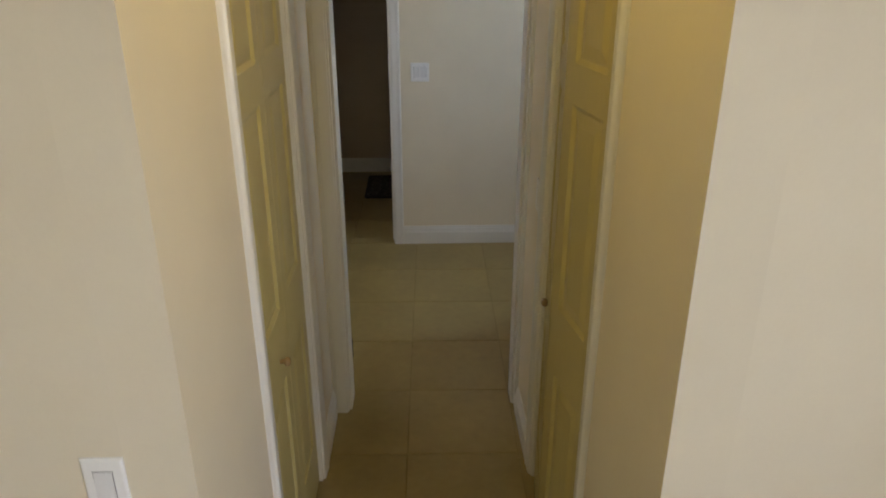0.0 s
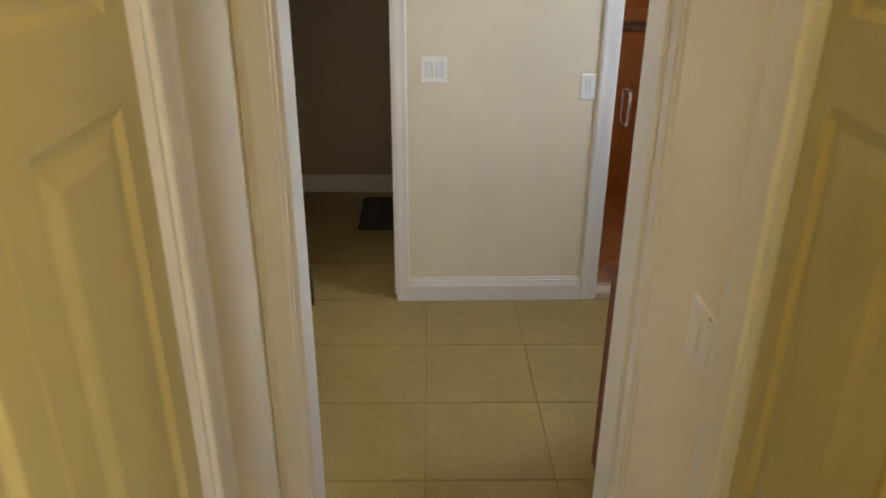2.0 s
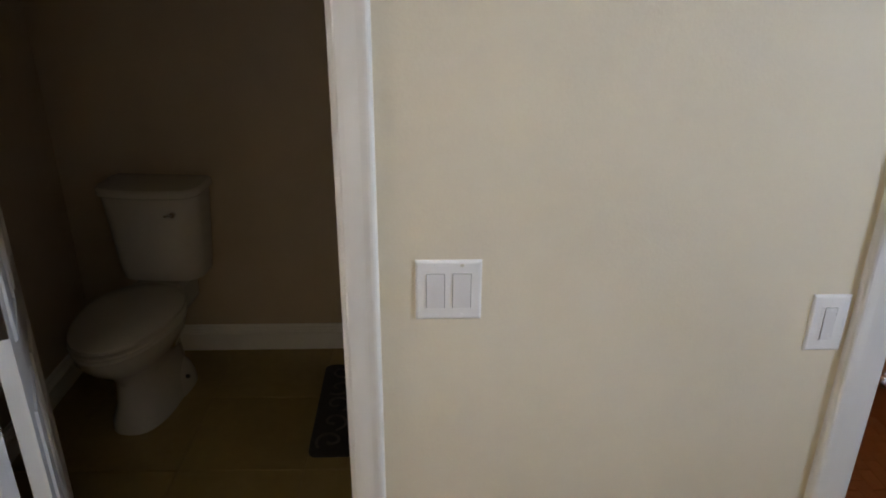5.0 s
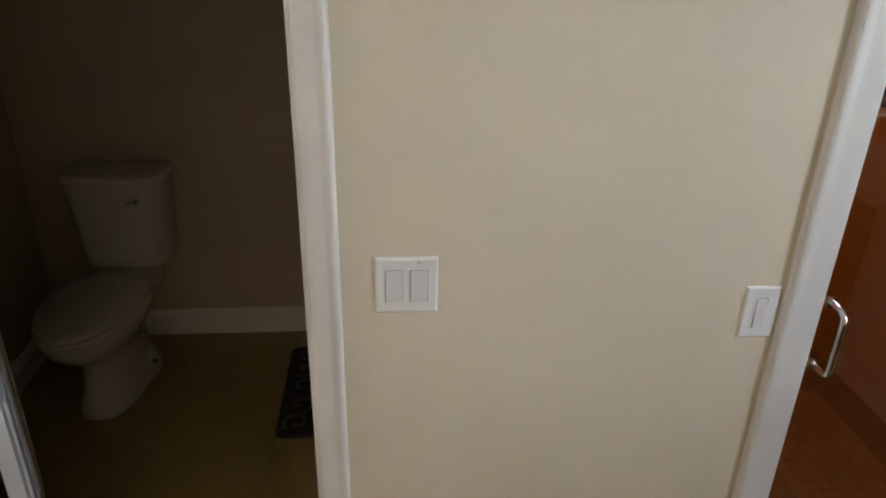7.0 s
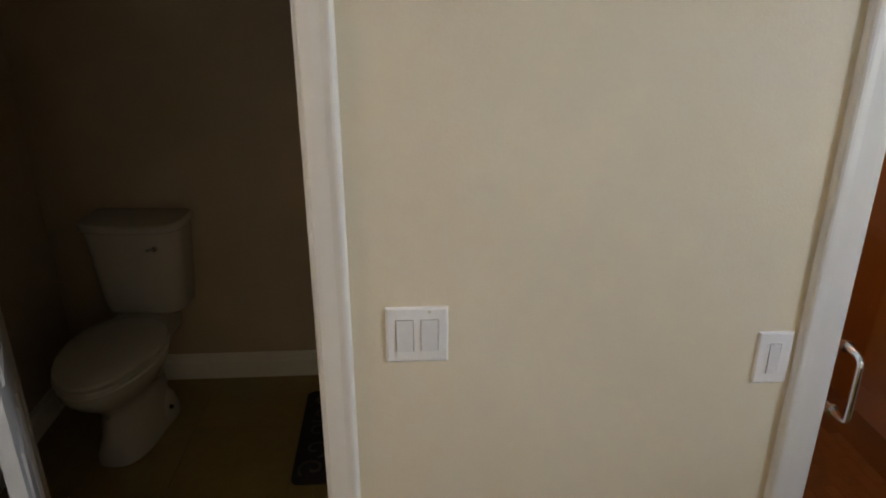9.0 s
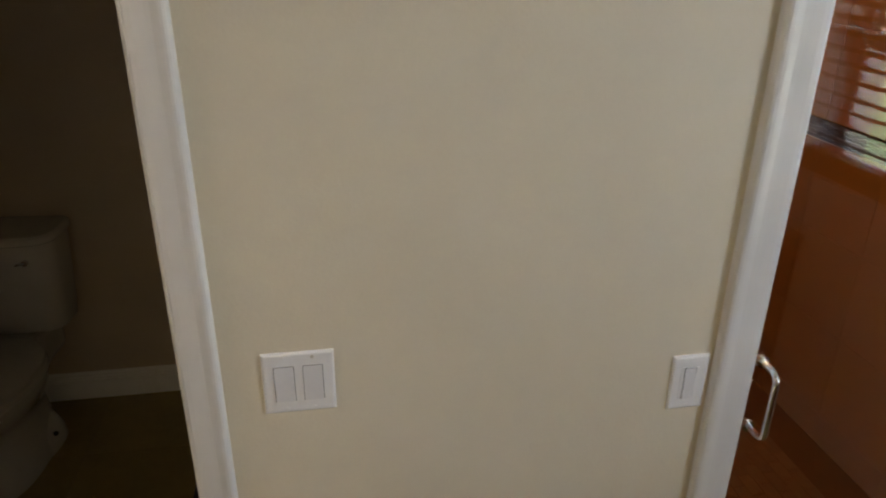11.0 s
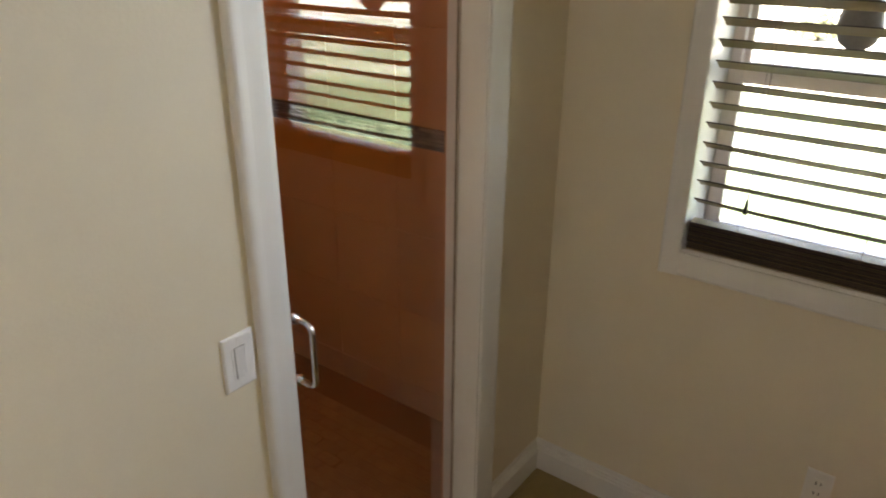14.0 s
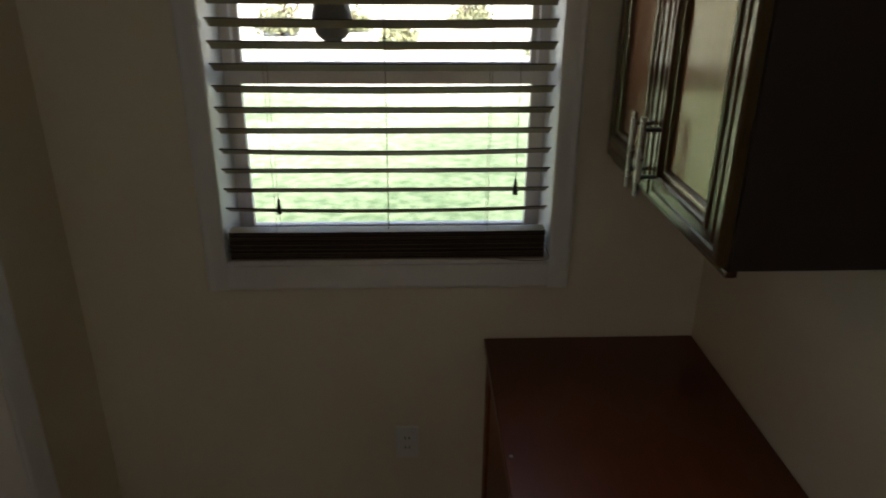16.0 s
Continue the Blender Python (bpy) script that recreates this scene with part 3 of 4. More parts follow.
wall_plate("light_switch", "white double rocker light switch beside closet casing", "switch", Matrix.Translation((PR, 1.665, 1.058)) @ Matrix.Rotation(radians(-90), 4, 'Z'), 2, paint=TRIM)
wall_plate("wall_outlet", "ivory duplex wall outlet low on cream wall", "outlet", Matrix.Translation((RIGHT, 2.967, 0.378)) @ Matrix.Rotation(radians(-90), 4, 'Z'), 1, socket=True, paint=TRIM)

# ---- window and blind ----
win = thing("window_1", "white framed sash window with casing and sill", "window", kind="structure")
cw = 0.058
bm = bmesh.new()
sweep(bm, casing_profile(cw), (RIGHT, WY0, WZ0 - 0.07), (RIGHT, WY0, WZ1 + cw), (0, -1, 0), (-1, 0, 0))
part("casing", bm, TRIM, win)
bm = bmesh.new()
sweep(bm, casing_profile(cw), (RIGHT, WY1, WZ0 - 0.07), (RIGHT, WY1, WZ1 + cw), (0, 1, 0), (-1, 0, 0))
part("casing", bm, TRIM, win)
bm = bmesh.new()
sweep(bm, casing_profile(cw), (RIGHT, WY0, WZ1), (RIGHT, WY1, WZ1), (0, 0, 1), (-1, 0, 0))
part("casing", bm, TRIM, win)
bm = bmesh.new()
sweep(bm, casing_profile(0.07), (RIGHT, WY0, WZ0), (RIGHT, WY1, WZ0), (0, 0, -1), (-1, 0, 0))
part("casing", bm, TRIM, win)
part("window_sill", boxes((RIGHT - 0.004, 2.12, WY0, WY1, WZ0, WZ0 + 0.012), bevel=0.003), TRIM, win)
part("reveal", boxes((RIGHT - 0.002, 2.12, WY0 - 0.0078, WY0, WZ0 + 0.012, WZ1)), TRIM, win)
part("reveal", boxes((RIGHT - 0.002, 2.12, WY1, WY1 + 0.0078, WZ0 + 0.012, WZ1)), TRIM, win)
fy0, fy1 = WY0 + 0.001, WY1 - 0.001
part("window_frame", boxes((2.10, 2.17, fy0, fy0 + 0.028, WZ0 + 0.012, WZ1), (2.10, 2.17, fy1 - 0.028, fy1, WZ0 + 0.012, WZ1), (2.10, 2.17, fy0 + 0.028, fy1 - 0.028, WZ1 - 0.03, WZ1),
                           (2.10, 2.17, fy0 + 0.028, fy1 - 0.028, WZ0 + 0.0125, WZ0 + 0.025), bevel=0.002), VINYL, win)
lo = part("lower_sash", boxes((2.098, 2.125, fy0 + 0.018, fy0 + 0.042, WZ0 + 0.026, 1.485), (2.098, 2.125, fy1 - 0.042, fy1 - 0.018, WZ0 + 0.026, 1.485),
                              (2.098, 2.125, fy0 + 0.042, fy1 - 0.042, 1.437, 1.485), (2.098, 2.125, fy0 + 0.042, fy1 - 0.042, WZ0 + 0.026, WZ0 + 0.052), bevel=0.002), VINYL, win)
hi = part("upper_sash", boxes((2.130, 2.155, fy0 + 0.026, fy0 + 0.044, 1.45, WZ1 - 0.03), (2.130, 2.155, fy1 - 0.044, fy1 - 0.026, 1.45, WZ1 - 0.03),
                              (2.130, 2.155, fy0 + 0.044, fy1 - 0.044, 1.45, 1.49), (2.130, 2.155, fy0 + 0.044, fy1 - 0.044, WZ1 - 0.06, WZ1 - 0.03), bevel=0.002), VINYL, win)
for parent, x, z0, z1 in ((lo, 2.110, WZ0 + 0.05, 1.44), (hi, 2.142, 1.485, WZ1 - 0.055)):
    pane = part("pane", boxes((x, x + 0.004, fy0 + 0.03, fy1 - 0.03, z0, z1)), CLEAR, parent)
    pane.visible_shadow = False

blind = thing("window_blind", "dark wood slatted blind lowered over the window", "blind")
BX, PITCH = 1.957, 0.0533
by0, by1 = WY0 + 0.010, WY1 - 0.010


def slat_mesh(sag):
    bm = bmesh.new()
    rings = []
    for i in range(9):
        y = by0 + (by1 - by0) * i / 8
        dz = -sag * (1 - (2 * i / 8 - 1) ** 2)
        rings.append([(x, y, h + dz) for x, h in ((-0.025, 0.0004), (-0.0236, 0.0019), (-0.012, 0.0027), (0.012, 0.0027), (0.0236, 0.0019), (0.025, 0.0004), (0.0236, -0.0014), (0.012, -0.0004), (-0.012, -0.0004), (-0.0236, -0.0014))])
    loft(bm, rings)
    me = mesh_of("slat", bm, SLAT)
    me.materials.append(EDGE_SHADE)
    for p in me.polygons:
        # Shaded tone on the long edges, lit tone on the faces.
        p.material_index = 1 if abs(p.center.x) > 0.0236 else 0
    return me


slats = [slat_mesh(s) for s in (0.001, 0.004, 0.007)]
k = 0
z = 1.130
while z < WZ1 - 0.07:
    s = new("slat", slats[0 if k % 3 else (2 if k < 4 else 1)])
    s.parent = blind
    tilt = 28.0 + min(k, 10) * 0.1 + random.uniform(-0.8, 0.8)
    s.matrix_world = pose(BX, 0, z, 0, tilt, 0)
    z += PITCH
    k += 1
for i in range(19):
    s = new("slat", slats[0])
    s.parent = blind
    s.matrix_world = pose(BX + random.uniform(-0.003, 0.003), random.uniform(-0.003, 0.003), WZ0 + 0.0165 + i * 0.0042, 0, random.uniform(-1.5, 1.5), 0)
part("bottom_rail", boxes((BX - 0.026, BX + 0.026, by0, by1, WZ0 + 0.0135, WZ0 + 0.0155)), SLAT, blind)
part("head_rail", boxes((BX - 0.028, BX + 0.028, by0, by1, WZ1 - 0.05, WZ1 - 0.004), bevel=0.003), SLAT, blind)
for y in (by0 + 0.16, (by0 + by1) / 2, by1 - 0.13):
    bm = bmesh.new()
    for dx in (-0.0265, 0.0265):
        rod(bm, (BX + dx, y, WZ0 + 0.03), (BX + dx, y, WZ1 - 0.05), 0.0007, seg=6)
    part("ladder_cord", bm, CORD, blind)
for y, z in ((3.295, 1.128), (2.672, 1.178)):
    bm = bmesh.new()
    rod(bm, (BX - 0.030, y, z + 0.03), (BX - 0.030, y, WZ1 - 0.05), 0.0008, seg=6)
    cord = part("pull_cord", bm, CORD, blind)
    bm = bmesh.new()
    rod(bm, (BX - 0.030, y, z + 0.02), (BX - 0.030, y, z + 0.042), 0.006, seg=12, r2=0.0025)
    rod(bm, (BX - 0.030, y, z), (BX - 0.030, y, z + 0.02), 0.0075, seg=12, r2=0.006)
    part("tassel", bm, BLACKM, cord, "dark wooden tassel", smooth=True)
pts = [(BX - 0.032, 2.60 - 0.004, 1.06)]
for i in range(1, 14):
    a = i / 13
    pts.append((BX - 0.034 - 0.03 * math.sin(a * 3.1), 2.597 - 0.022 * math.sin(a * 3.0) + 0.22 * max(0, a - 0.45), 1.06 - 0.062 * min(1, a * 2.0) - 0.002 * math.sin(a * 9)))
part("loose_cord", tube(bmesh.new(), pts, 0.0013, 6), CORD, blind)

# bell that hangs on a thread between the blind and the upper pane
orn = thing("window_ornament", "dark grey bell ornament hanging behind the blind", "ornament")
prof = [(0.004, 1.772), (0.015, 1.763), (0.020, 1.720), (0.036, 1.684), (0.046, 1.650), (0.051, 1.618), (0.0535, 1.601), (0.0535, 1.594), (0.050, 1.589), (0.047, 1.585), (0.044, 1.573), (0.035, 1.562), (0.022, 1.553), (0.010, 1.549), (0.002, 1.548)]
bm = bmesh.new()
loft(bm, [[(2.073 + r * 0.95 * math.cos(2 * math.pi * i / 24), 3.147 + r * math.sin(2 * math.pi * i / 24), zz) for i in range(24)] for r, zz in prof])
part("bell", bm, ORNAM, orn, smooth=True)
part("thread", tube(bmesh.new(), [(2.073, 3.147, 1.771), (2.073, 3.147, 1.92), (2.076, 3.147, WZ1 - 0.002)], 0.0012, 6), CORD, orn, smooth=True)

# ---- shower ----
structure("shower_curb", boxes((SO0, SO1, 3.858, 3.984, 0, 0.029), bevel=0.006), CURB, "low white stone sill of the shower", "shower curb")
sd = thing("shower_door", "clear frameless glass shower door with chrome pull", "shower door")
pane = part("pane", boxes((SO0 + 0.004, SO1 - 0.006, 3.940, 3.949, 0.040, 1.98), bevel=0.001), CLEAR, sd, "clear glass")
pane.visible_shadow = False
hx = 0.914
zt, zb = 1.040, 0.882
hp = []
r = 0.022
yb, yf = 3.940, 3.884
hp.append((hx, yb, zt))
for i in range(7):
    a = math.pi / 2 * i / 6
    hp.append((hx, yf + r - r * math.sin(a), zt - r + r * math.cos(a)))
for i in range(7):
    a = math.pi / 2 * i / 6
    hp.append((hx, yf + r - r * math.cos(a), zb + r - r * math.sin(a)))
hp.append((hx, yb, zb))
handle = part("handle", tube(bmesh.new(), hp, 0.0074, 16), CHROME, sd, "chrome pull handle", smooth=True)
bm = bmesh.new()
for zz in (zt, zb):
    rod(bm, (hx, 3.940, zz), (hx, 3.932, zz), 0.0135, seg=18)
part("collar", bm, CHROME, handle, smooth=True)
inner = bmesh.new()
tube(inner, [(x, 3.949 + (3.940 - y), z) for x, y, z in hp], 0.0074, 16)
part("handle", inner, CHROME, sd, "chrome pull handle", smooth=True)
for z0, z1 in ((0.030, 0.082), (1.90, 1.955)):
    part("pivot_hinge", boxes((1.405, SO1 - 0.002, 3.931, 3.940, z0, z1), (1.405, SO1 - 0.002, 3.949, 3.958, z0, z1), bevel=0.002), BLACKM, sd, "dark metal pivot hinge")
part("seal_strip", boxes((SO1 - 0.006, SO1 - 0.001, 3.938, 3.951, 0.084, 1.899)), CURB, sd, "pale seal strip")
part("sweep", boxes((SO0 + 0.004, 1.403, 3.941, 3.948, 0.031, 0.040)), CURB, sd, "pale bottom seal")

# ---- right vanity desk ----
desk = thing("vanity_cabinet", "low dark cherry wood cabinet against the near wall", "cabinet")
dx0, dx1, dy0, dz = 0.548, 1.922, 2.135, 0.742
# the middle and window units stand about 9 cm prouder than the end unit
part("body", boxes((dx0, 0.900, dy0, 2.628, 0.09, dz - 0.024), (dx0, 0.900, dy0, 2.573, 0.0, 0.09), (0.901, dx1, dy0, 2.712, 0.09, dz - 0.024), (0.901, dx1, dy0, 2.657, 0.0, 0.09), bevel=0.002), CHERRY, desk)


def top_outline(inset, z):
    pts = [(dx0 - 0.022 + inset, dy0, z)]
    for k in range(15):
        x = dx0 - 0.022 + inset + (dx1 + 0.004 - dx0 + 0.022 - 2 * inset) * k / 14
        s_curve = min(1.0, max(0.0, (x - 0.84) / 0.20))
        pts.append((x, 2.658 + 0.094 * s_curve * s_curve * (3 - 2 * s_curve) - 0.012 * max(0.0, x - 1.0) - inset, z))
    pts.append((dx1 + 0.004 - inset, dy0, z))
    return pts


bm = bmesh.new()
loft(bm, [top_outline(0.004, dz - 0.024), top_outline(0.0, dz - 0.020), top_outline(0.0, dz - 0.004), top_outline(0.0015, dz - 0.001), top_outline(0.004, dz)])
part("top", bm, CHERRY, desk, "glossy dark cherry wood top")
part("side_panel", boxes((dx0 - 0.010, dx0 - 0.0005, dy0 + 0.005, 2.626, 0.0, dz - 0.025), bevel=0.002), DESKZ, desk)
for x0, x1, yf in ((0.556, 0.896, 2.648), (0.906, 1.408, 2.733), (1.412, 1.914, 2.733)):
    z0, z1, st = 0.11, dz - 0.034, 0.06
    part("door", boxes((x0, x0 + st, yf - 0.0195, yf, z0, z1), (x1 - st, x1, yf - 0.0195, yf, z0, z1), (x0 + st, x1 - st, yf - 0.0195, yf, z0, z0 + st),
                       (x0 + st, x1 - st, yf - 0.0195, yf, z1 - st, z1), (x0 + st, x1 - st, yf - 0.0195, yf - 0.008, z0 + st, z1 - st), bevel=0.002), DESKZ, desk)
bm = bmesh.new()
rod(bm, (1.405, 2.732, dz), (1.405, 2.732, dz + 0.003), 0.0045)
part("screw", bm, NICKEL, desk, "small brass screw head", smooth=True)

# ---- upper wall cabinet ----
cab = thing("wall_cabinet", "dark wall cabinet with near-black sides and two glossy panel doors", "cabinet")
ux0, ux1, uy0, uy1, uz0, uz1 = 1.166, 1.862, NEAR + 0.002, 2.436, 1.300, 2.08
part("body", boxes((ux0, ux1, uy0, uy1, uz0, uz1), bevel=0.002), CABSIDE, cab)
part("light_rail", boxes((ux0 + 0.001, ux1 - 0.001, uy1 - 0.016, uy1 + 0.004, uz0 - 0.012, uz0 - 0.0005), bevel=0.002), CABWOOD, cab)
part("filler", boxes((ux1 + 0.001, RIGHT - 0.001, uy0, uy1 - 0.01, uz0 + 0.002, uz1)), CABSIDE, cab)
mid = 1.530
for x0, x1, hxx in ((ux0 + 0.003, mid - 0.002, mid - 0.030), (mid + 0.002, ux1 - 0.003, mid + 0.030)):
    y0, y1 = uy1 + 0.002, uy1 + 0.022
    z0, z1 = uz0 + 0.006, uz1 - 0.006
    st = 0.078
    bm = bmesh.new()

    def ring(dd, h):
        dd *= 1.32
        a, b, c, e = x0 + dd, x1 - dd, z0 + dd, z1 - dd
        return [(a, y1 + h, c), (b, y1 + h, c), (b, y1 + h, e), (a, y1 + h, e)]
    loft(bm, [ring(0.0, -0.020), ring(0.0, -0.005), ring(0.003, -0.001), ring(0.006, 0.0), ring(0.016, 0.0), ring(0.019, -0.003), ring(0.022, -0.003), ring(0.025, 0.001), ring(0.036, 0.001)], close_start=False, close_end=False)
    d = part("door", bm, CABWOOD, cab)
    bm = bmesh.new()
    loft(bm, [ring(0.036, 0.001), ring(0.038, 0.005), ring(0.043, 0.006), ring(0.047, 0.003), ring(0.049, -0.004), ring(0.053, -0.0045), ring(0.055, -0.001), ring(0.058, -0.002), ring(0.062, -0.010)], close_start=False, close_end=False)
    part("moulding", bm, CABWOOD, d)
    bm = bmesh.new()
    box(bm, x0 + st + 0.001, x1 - st - 0.001, y0, y1 - 0.010, z0 + st + 0.001, z1 - st - 0.001)
    part("panel", bm, PANELW, d, "glossy cherry wood panel with green tinted reflection")
    bm = bmesh.new()
    rod(bm, (hxx, y1 + 0.034, 1.318), (hxx, y1 + 0.034, 1.478), 0.006)
    pull = part("handle", bm, NICKEL, d, "brushed nickel bar pull", smooth=True)
    for zz in (1.357, 1.453):
        bm = bmesh.new()
        rod(bm, (hxx, y1, zz), (hxx, y1 + 0.034, zz), 0.0045)
        part("post", bm, BLACKM, pull, smooth=True)

# ---- left vanity with its light ----
van = thing("bathroom_vanity", "dark cherry bathroom vanity with pale granite top", "vanity")
vx = -1.254
part("body", boxes((LEFT + 0.004, vx, 2.20, 3.825, 0.09, 0.805), (LEFT + 0.004, vx - 0.06, 2.20, 3.825, 0, 0.09), bevel=0.002), CHERRYZ, van)
for i in range(4):
    y0 = 2.215 + i * 0.402
    d = part("door", boxes((vx + 0.001, vx + 0.019, y0, y0 + 0.06, 0.10, 0.77), (vx + 0.001, vx + 0.019, y0 + 0.332, y0 + 0.392, 0.10, 0.77), (vx + 0.001, vx + 0.019, y0 + 0.06, y0 + 0.332, 0.10, 0.16),
                           (vx + 0.001, vx + 0.019, y0 + 0.06, y0 + 0.332, 0.71, 0.77), (vx + 0.001, vx + 0.010, y0 + 0.06, y0 + 0.332, 0.16, 0.71), bevel=0.002), CHERRYZ, van)
    bm = bmesh.new()
    hy = y0 + (0.35 if i % 2 == 0 else 0.04)
    rod(bm, (vx + 0.052, hy, 0.445), (vx + 0.052, hy, 0.585), 0.006)
    pull = part("handle", bm, NICKEL, d, "brushed nickel bar pull", smooth=True)
    for zz in (0.470, 0.560):
        bm = bmesh.new()
        rod(bm, (vx + 0.019, hy, zz), (vx + 0.052, hy, zz), 0.0045)
        part("post", bm, BLACKM, pull, smooth=True)
part("countertop", boxes((LEFT + 0.003, vx + 0.035, 2.18, 3.855, 0.806, 0.836), bevel=0.006), MARBLE, van, "pale speckled granite top")
part("side_splash", boxes((LEFT + 0.024, vx + 0.022, 3.836, 3.856, 0.837, 0.940), bevel=0.004), MARBLE, van, "pale speckled granite splash")
part("back_splash", boxes((LEFT + 0.003, LEFT + 0.023, 2.18, 3.856, 0.837, 0.940), bevel=0.004), MARBLE, van, "pale speckled granite splash")
mir = thing("wall_mirror", "plain frameless mirror above the bathroom vanity", "mirror")
part("glass", boxes((LEFT + 0.001, LEFT + 0.007, 2.32, 3.70, 0.98, 1.84), bevel=0.001), MIRROR, mir)
vl = thing("vanity_light", "three lamp wall light above the mirror", "wall lamp")
part("bar", boxes((LEFT + 0.001, LEFT + 0.03, 2.86, 3.38, 1.93, 2.00), bevel=0.004), NICKEL, vl)
for x, y, z in BULBS:
    bm = bmesh.new()
    tube(bm, [(LEFT + 0.03, y, 1.98), (x - 0.03, y, 2.05), (x, y, 2.032)], 0.008)
    arm = part("arm", bm, NICKEL, vl, smooth=True)
    bm = bmesh.new()
    rings = [[(x + rr * math.cos(2 * math.pi * i / 20), y + rr * math.sin(2 * math.pi * i / 20), zz) for i in range(20)] for rr, zz in ((0.014, 2.030), (0.030, 2.015), (0.042, 1.985))]
    loft(bm, rings, close_end=False)
    part("shade", bm, FROST, arm, "opal glass bell shade", smooth=True)

# Rings for the two added fill lamps; neither is a known fitting.
for x, y, where in ((0.01, 0.56, "passage"), (1.02, 5.05, "shower")):
    cl = thing("added_ceiling_light", "unseen round ceiling light added to brighten the " + where, "ceiling light")
    bm = bmesh.new()
    loft(bm, [[(x + rr * math.cos(2 * math.pi * i / 28), y + rr * math.sin(2 * math.pi * i / 28), zz) for i in range(28)] for rr, zz in ((0.105, CEILING - 0.001), (0.105, CEILING - 0.012), (0.098, CEILING - 0.018), (0.085, CEILING - 0.018), (0.080, CEILING - 0.006))])
    part("trim_ring", bm, PLATE, cl, smooth=True)

# ---- toilet ----
toilet = thing("toilet", "white two piece toilet with closed seat lid", "toilet")
TX = -1.085
toilet.matrix_world = Matrix.Translation((TX, 5.47, 0)) @ Matrix.Rotation(radians(-5), 4, 'Z') @ Matrix.Translation((-TX, -5.47, 0))


def egg(cx, cy, w, front, back, z, n=28, p=2.0):
    """A closed outline: half width w, rounder to the front (-y) than to the back."""
    ring = []
    for i in range(n):
        a = 2 * math.pi * i / n
        s, c = math.sin(a), math.cos(a)
        ring.append((cx + w * math.copysign(abs(s) ** (2 / p), s), cy - (front if c > 0 else back) * math.copysign(abs(c) ** (2 / p), c), z))
    return ring


bm = bmesh.new()
loft(bm, [egg(TX, 5.20, 0.112, 0.245, 0.24, 0.0, p=2.6), egg(TX, 5.20, 0.110, 0.243, 0.24, 0.03, p=2.6), egg(TX, 5.20, 0.097, 0.222, 0.235, 0.10), egg(TX, 5.19, 0.092, 0.200, 0.23, 0.19), egg(TX, 5.18, 0.102, 0.215, 0.232, 0.23),
          egg(TX, 5.17, 0.130, 0.262, 0.238, 0.275), egg(TX, 5.16, 0.158, 0.305, 0.24, 0.320), egg(TX, 5.15, 0.176, 0.324, 0.24, 0.36), egg(TX, 5.15, 0.182, 0.330, 0.24, 0.388), egg(TX, 5.15, 0.176, 0.322, 0.235, 0.397)])
bowl = part("bowl", bm, PORCELAIN, toilet, smooth=True)
for s in (-1, 1):
    bm = bmesh.new()
    loft(bm, [egg(TX + s * 0.088, 5.29, 0.036, 0.11, 0.10, 0.0, n=16), egg(TX + s * 0.085, 5.29, 0.033, 0.10, 0.095, 0.045, n=16), egg(TX + s * 0.076, 5.29, 0.028, 0.085, 0.08, 0.085, n=16), egg(TX + s * 0.066, 5.29, 0.020, 0.06, 0.06, 0.115, n=16)])
    foot = part("foot", bm, PORCELAIN, bowl, smooth=True)
    bm = bmesh.new()
    rod(bm, (TX + s * 0.102, 5.27, 0.058), (TX + s * 0.120, 5.265, 0.064), 0.012, seg=14, r2=0.008)
    part("bolt", bm, BLACKM, bowl, "dark floor bolt", smooth=True)
bm = bmesh.new()
loft(bm, [egg(TX, 5.15, 0.180, 0.325, 0.21, 0.3985), egg(TX, 5.15, 0.187, 0.333, 0.21, 0.404), egg(TX, 5.15, 0.187, 0.333, 0.21, 0.413), egg(TX, 5.15, 0.178, 0.322, 0.204, 0.4175)])
part("seat", bm, SEATP, toilet, "bone coloured seat ring", smooth=True)
bm = bmesh.new()
loft(bm, [egg(TX, 5.15, 0.172, 0.315, 0.205, 0.4205), egg(TX, 5.15, 0.183, 0.329, 0.212, 0.4255), egg(TX, 5.15, 0.182, 0.327, 0.212, 0.437), egg(TX, 5.15, 0.168, 0.308, 0.20, 0.445), egg(TX, 5.15, 0.10, 0.20, 0.14, 0.450)])
part("lid", bm, SEATP, toilet, "bone coloured closed lid", smooth=True)
for s in (-1, 1):
    part("seat_hinge", boxes((TX + s * 0.075 - 0.022, TX + s * 0.075 + 0.022, 5.338, 5.372, 0.399, 0.436), bevel=0.006), SEATP, toilet)


def tank_ring(w, front, back, bow, r, z, n=7):
    """A tank outline: straight back, rounded corners and a front that bows out by bow."""
    ring = []
    for qx, qy, a0 in ((1, 1, 0), (-1, 1, 90), (-1, -1, 180), (1, -1, 270)):
        rad = 0.03 if qy > 0 else r
        for i in range(n):
            a = radians(a0 + 90 * i / (n - 1))
            x = qx * (w - rad) + rad * math.cos(a)
            y = (back - rad if qy > 0 else front + rad) + rad * math.sin(a)
            ring.append((TX + x, y - (bow * (1 - (x / w) ** 2) if qy < 0 else 0), z))
        if qx < 0 and qy < 0:
            for k in range(1, 8):
                x = (2 * k / 8 - 1) * (w - r)
                ring.append((TX + x, front - bow * (1 - (x / w) ** 2), z))
    return ring


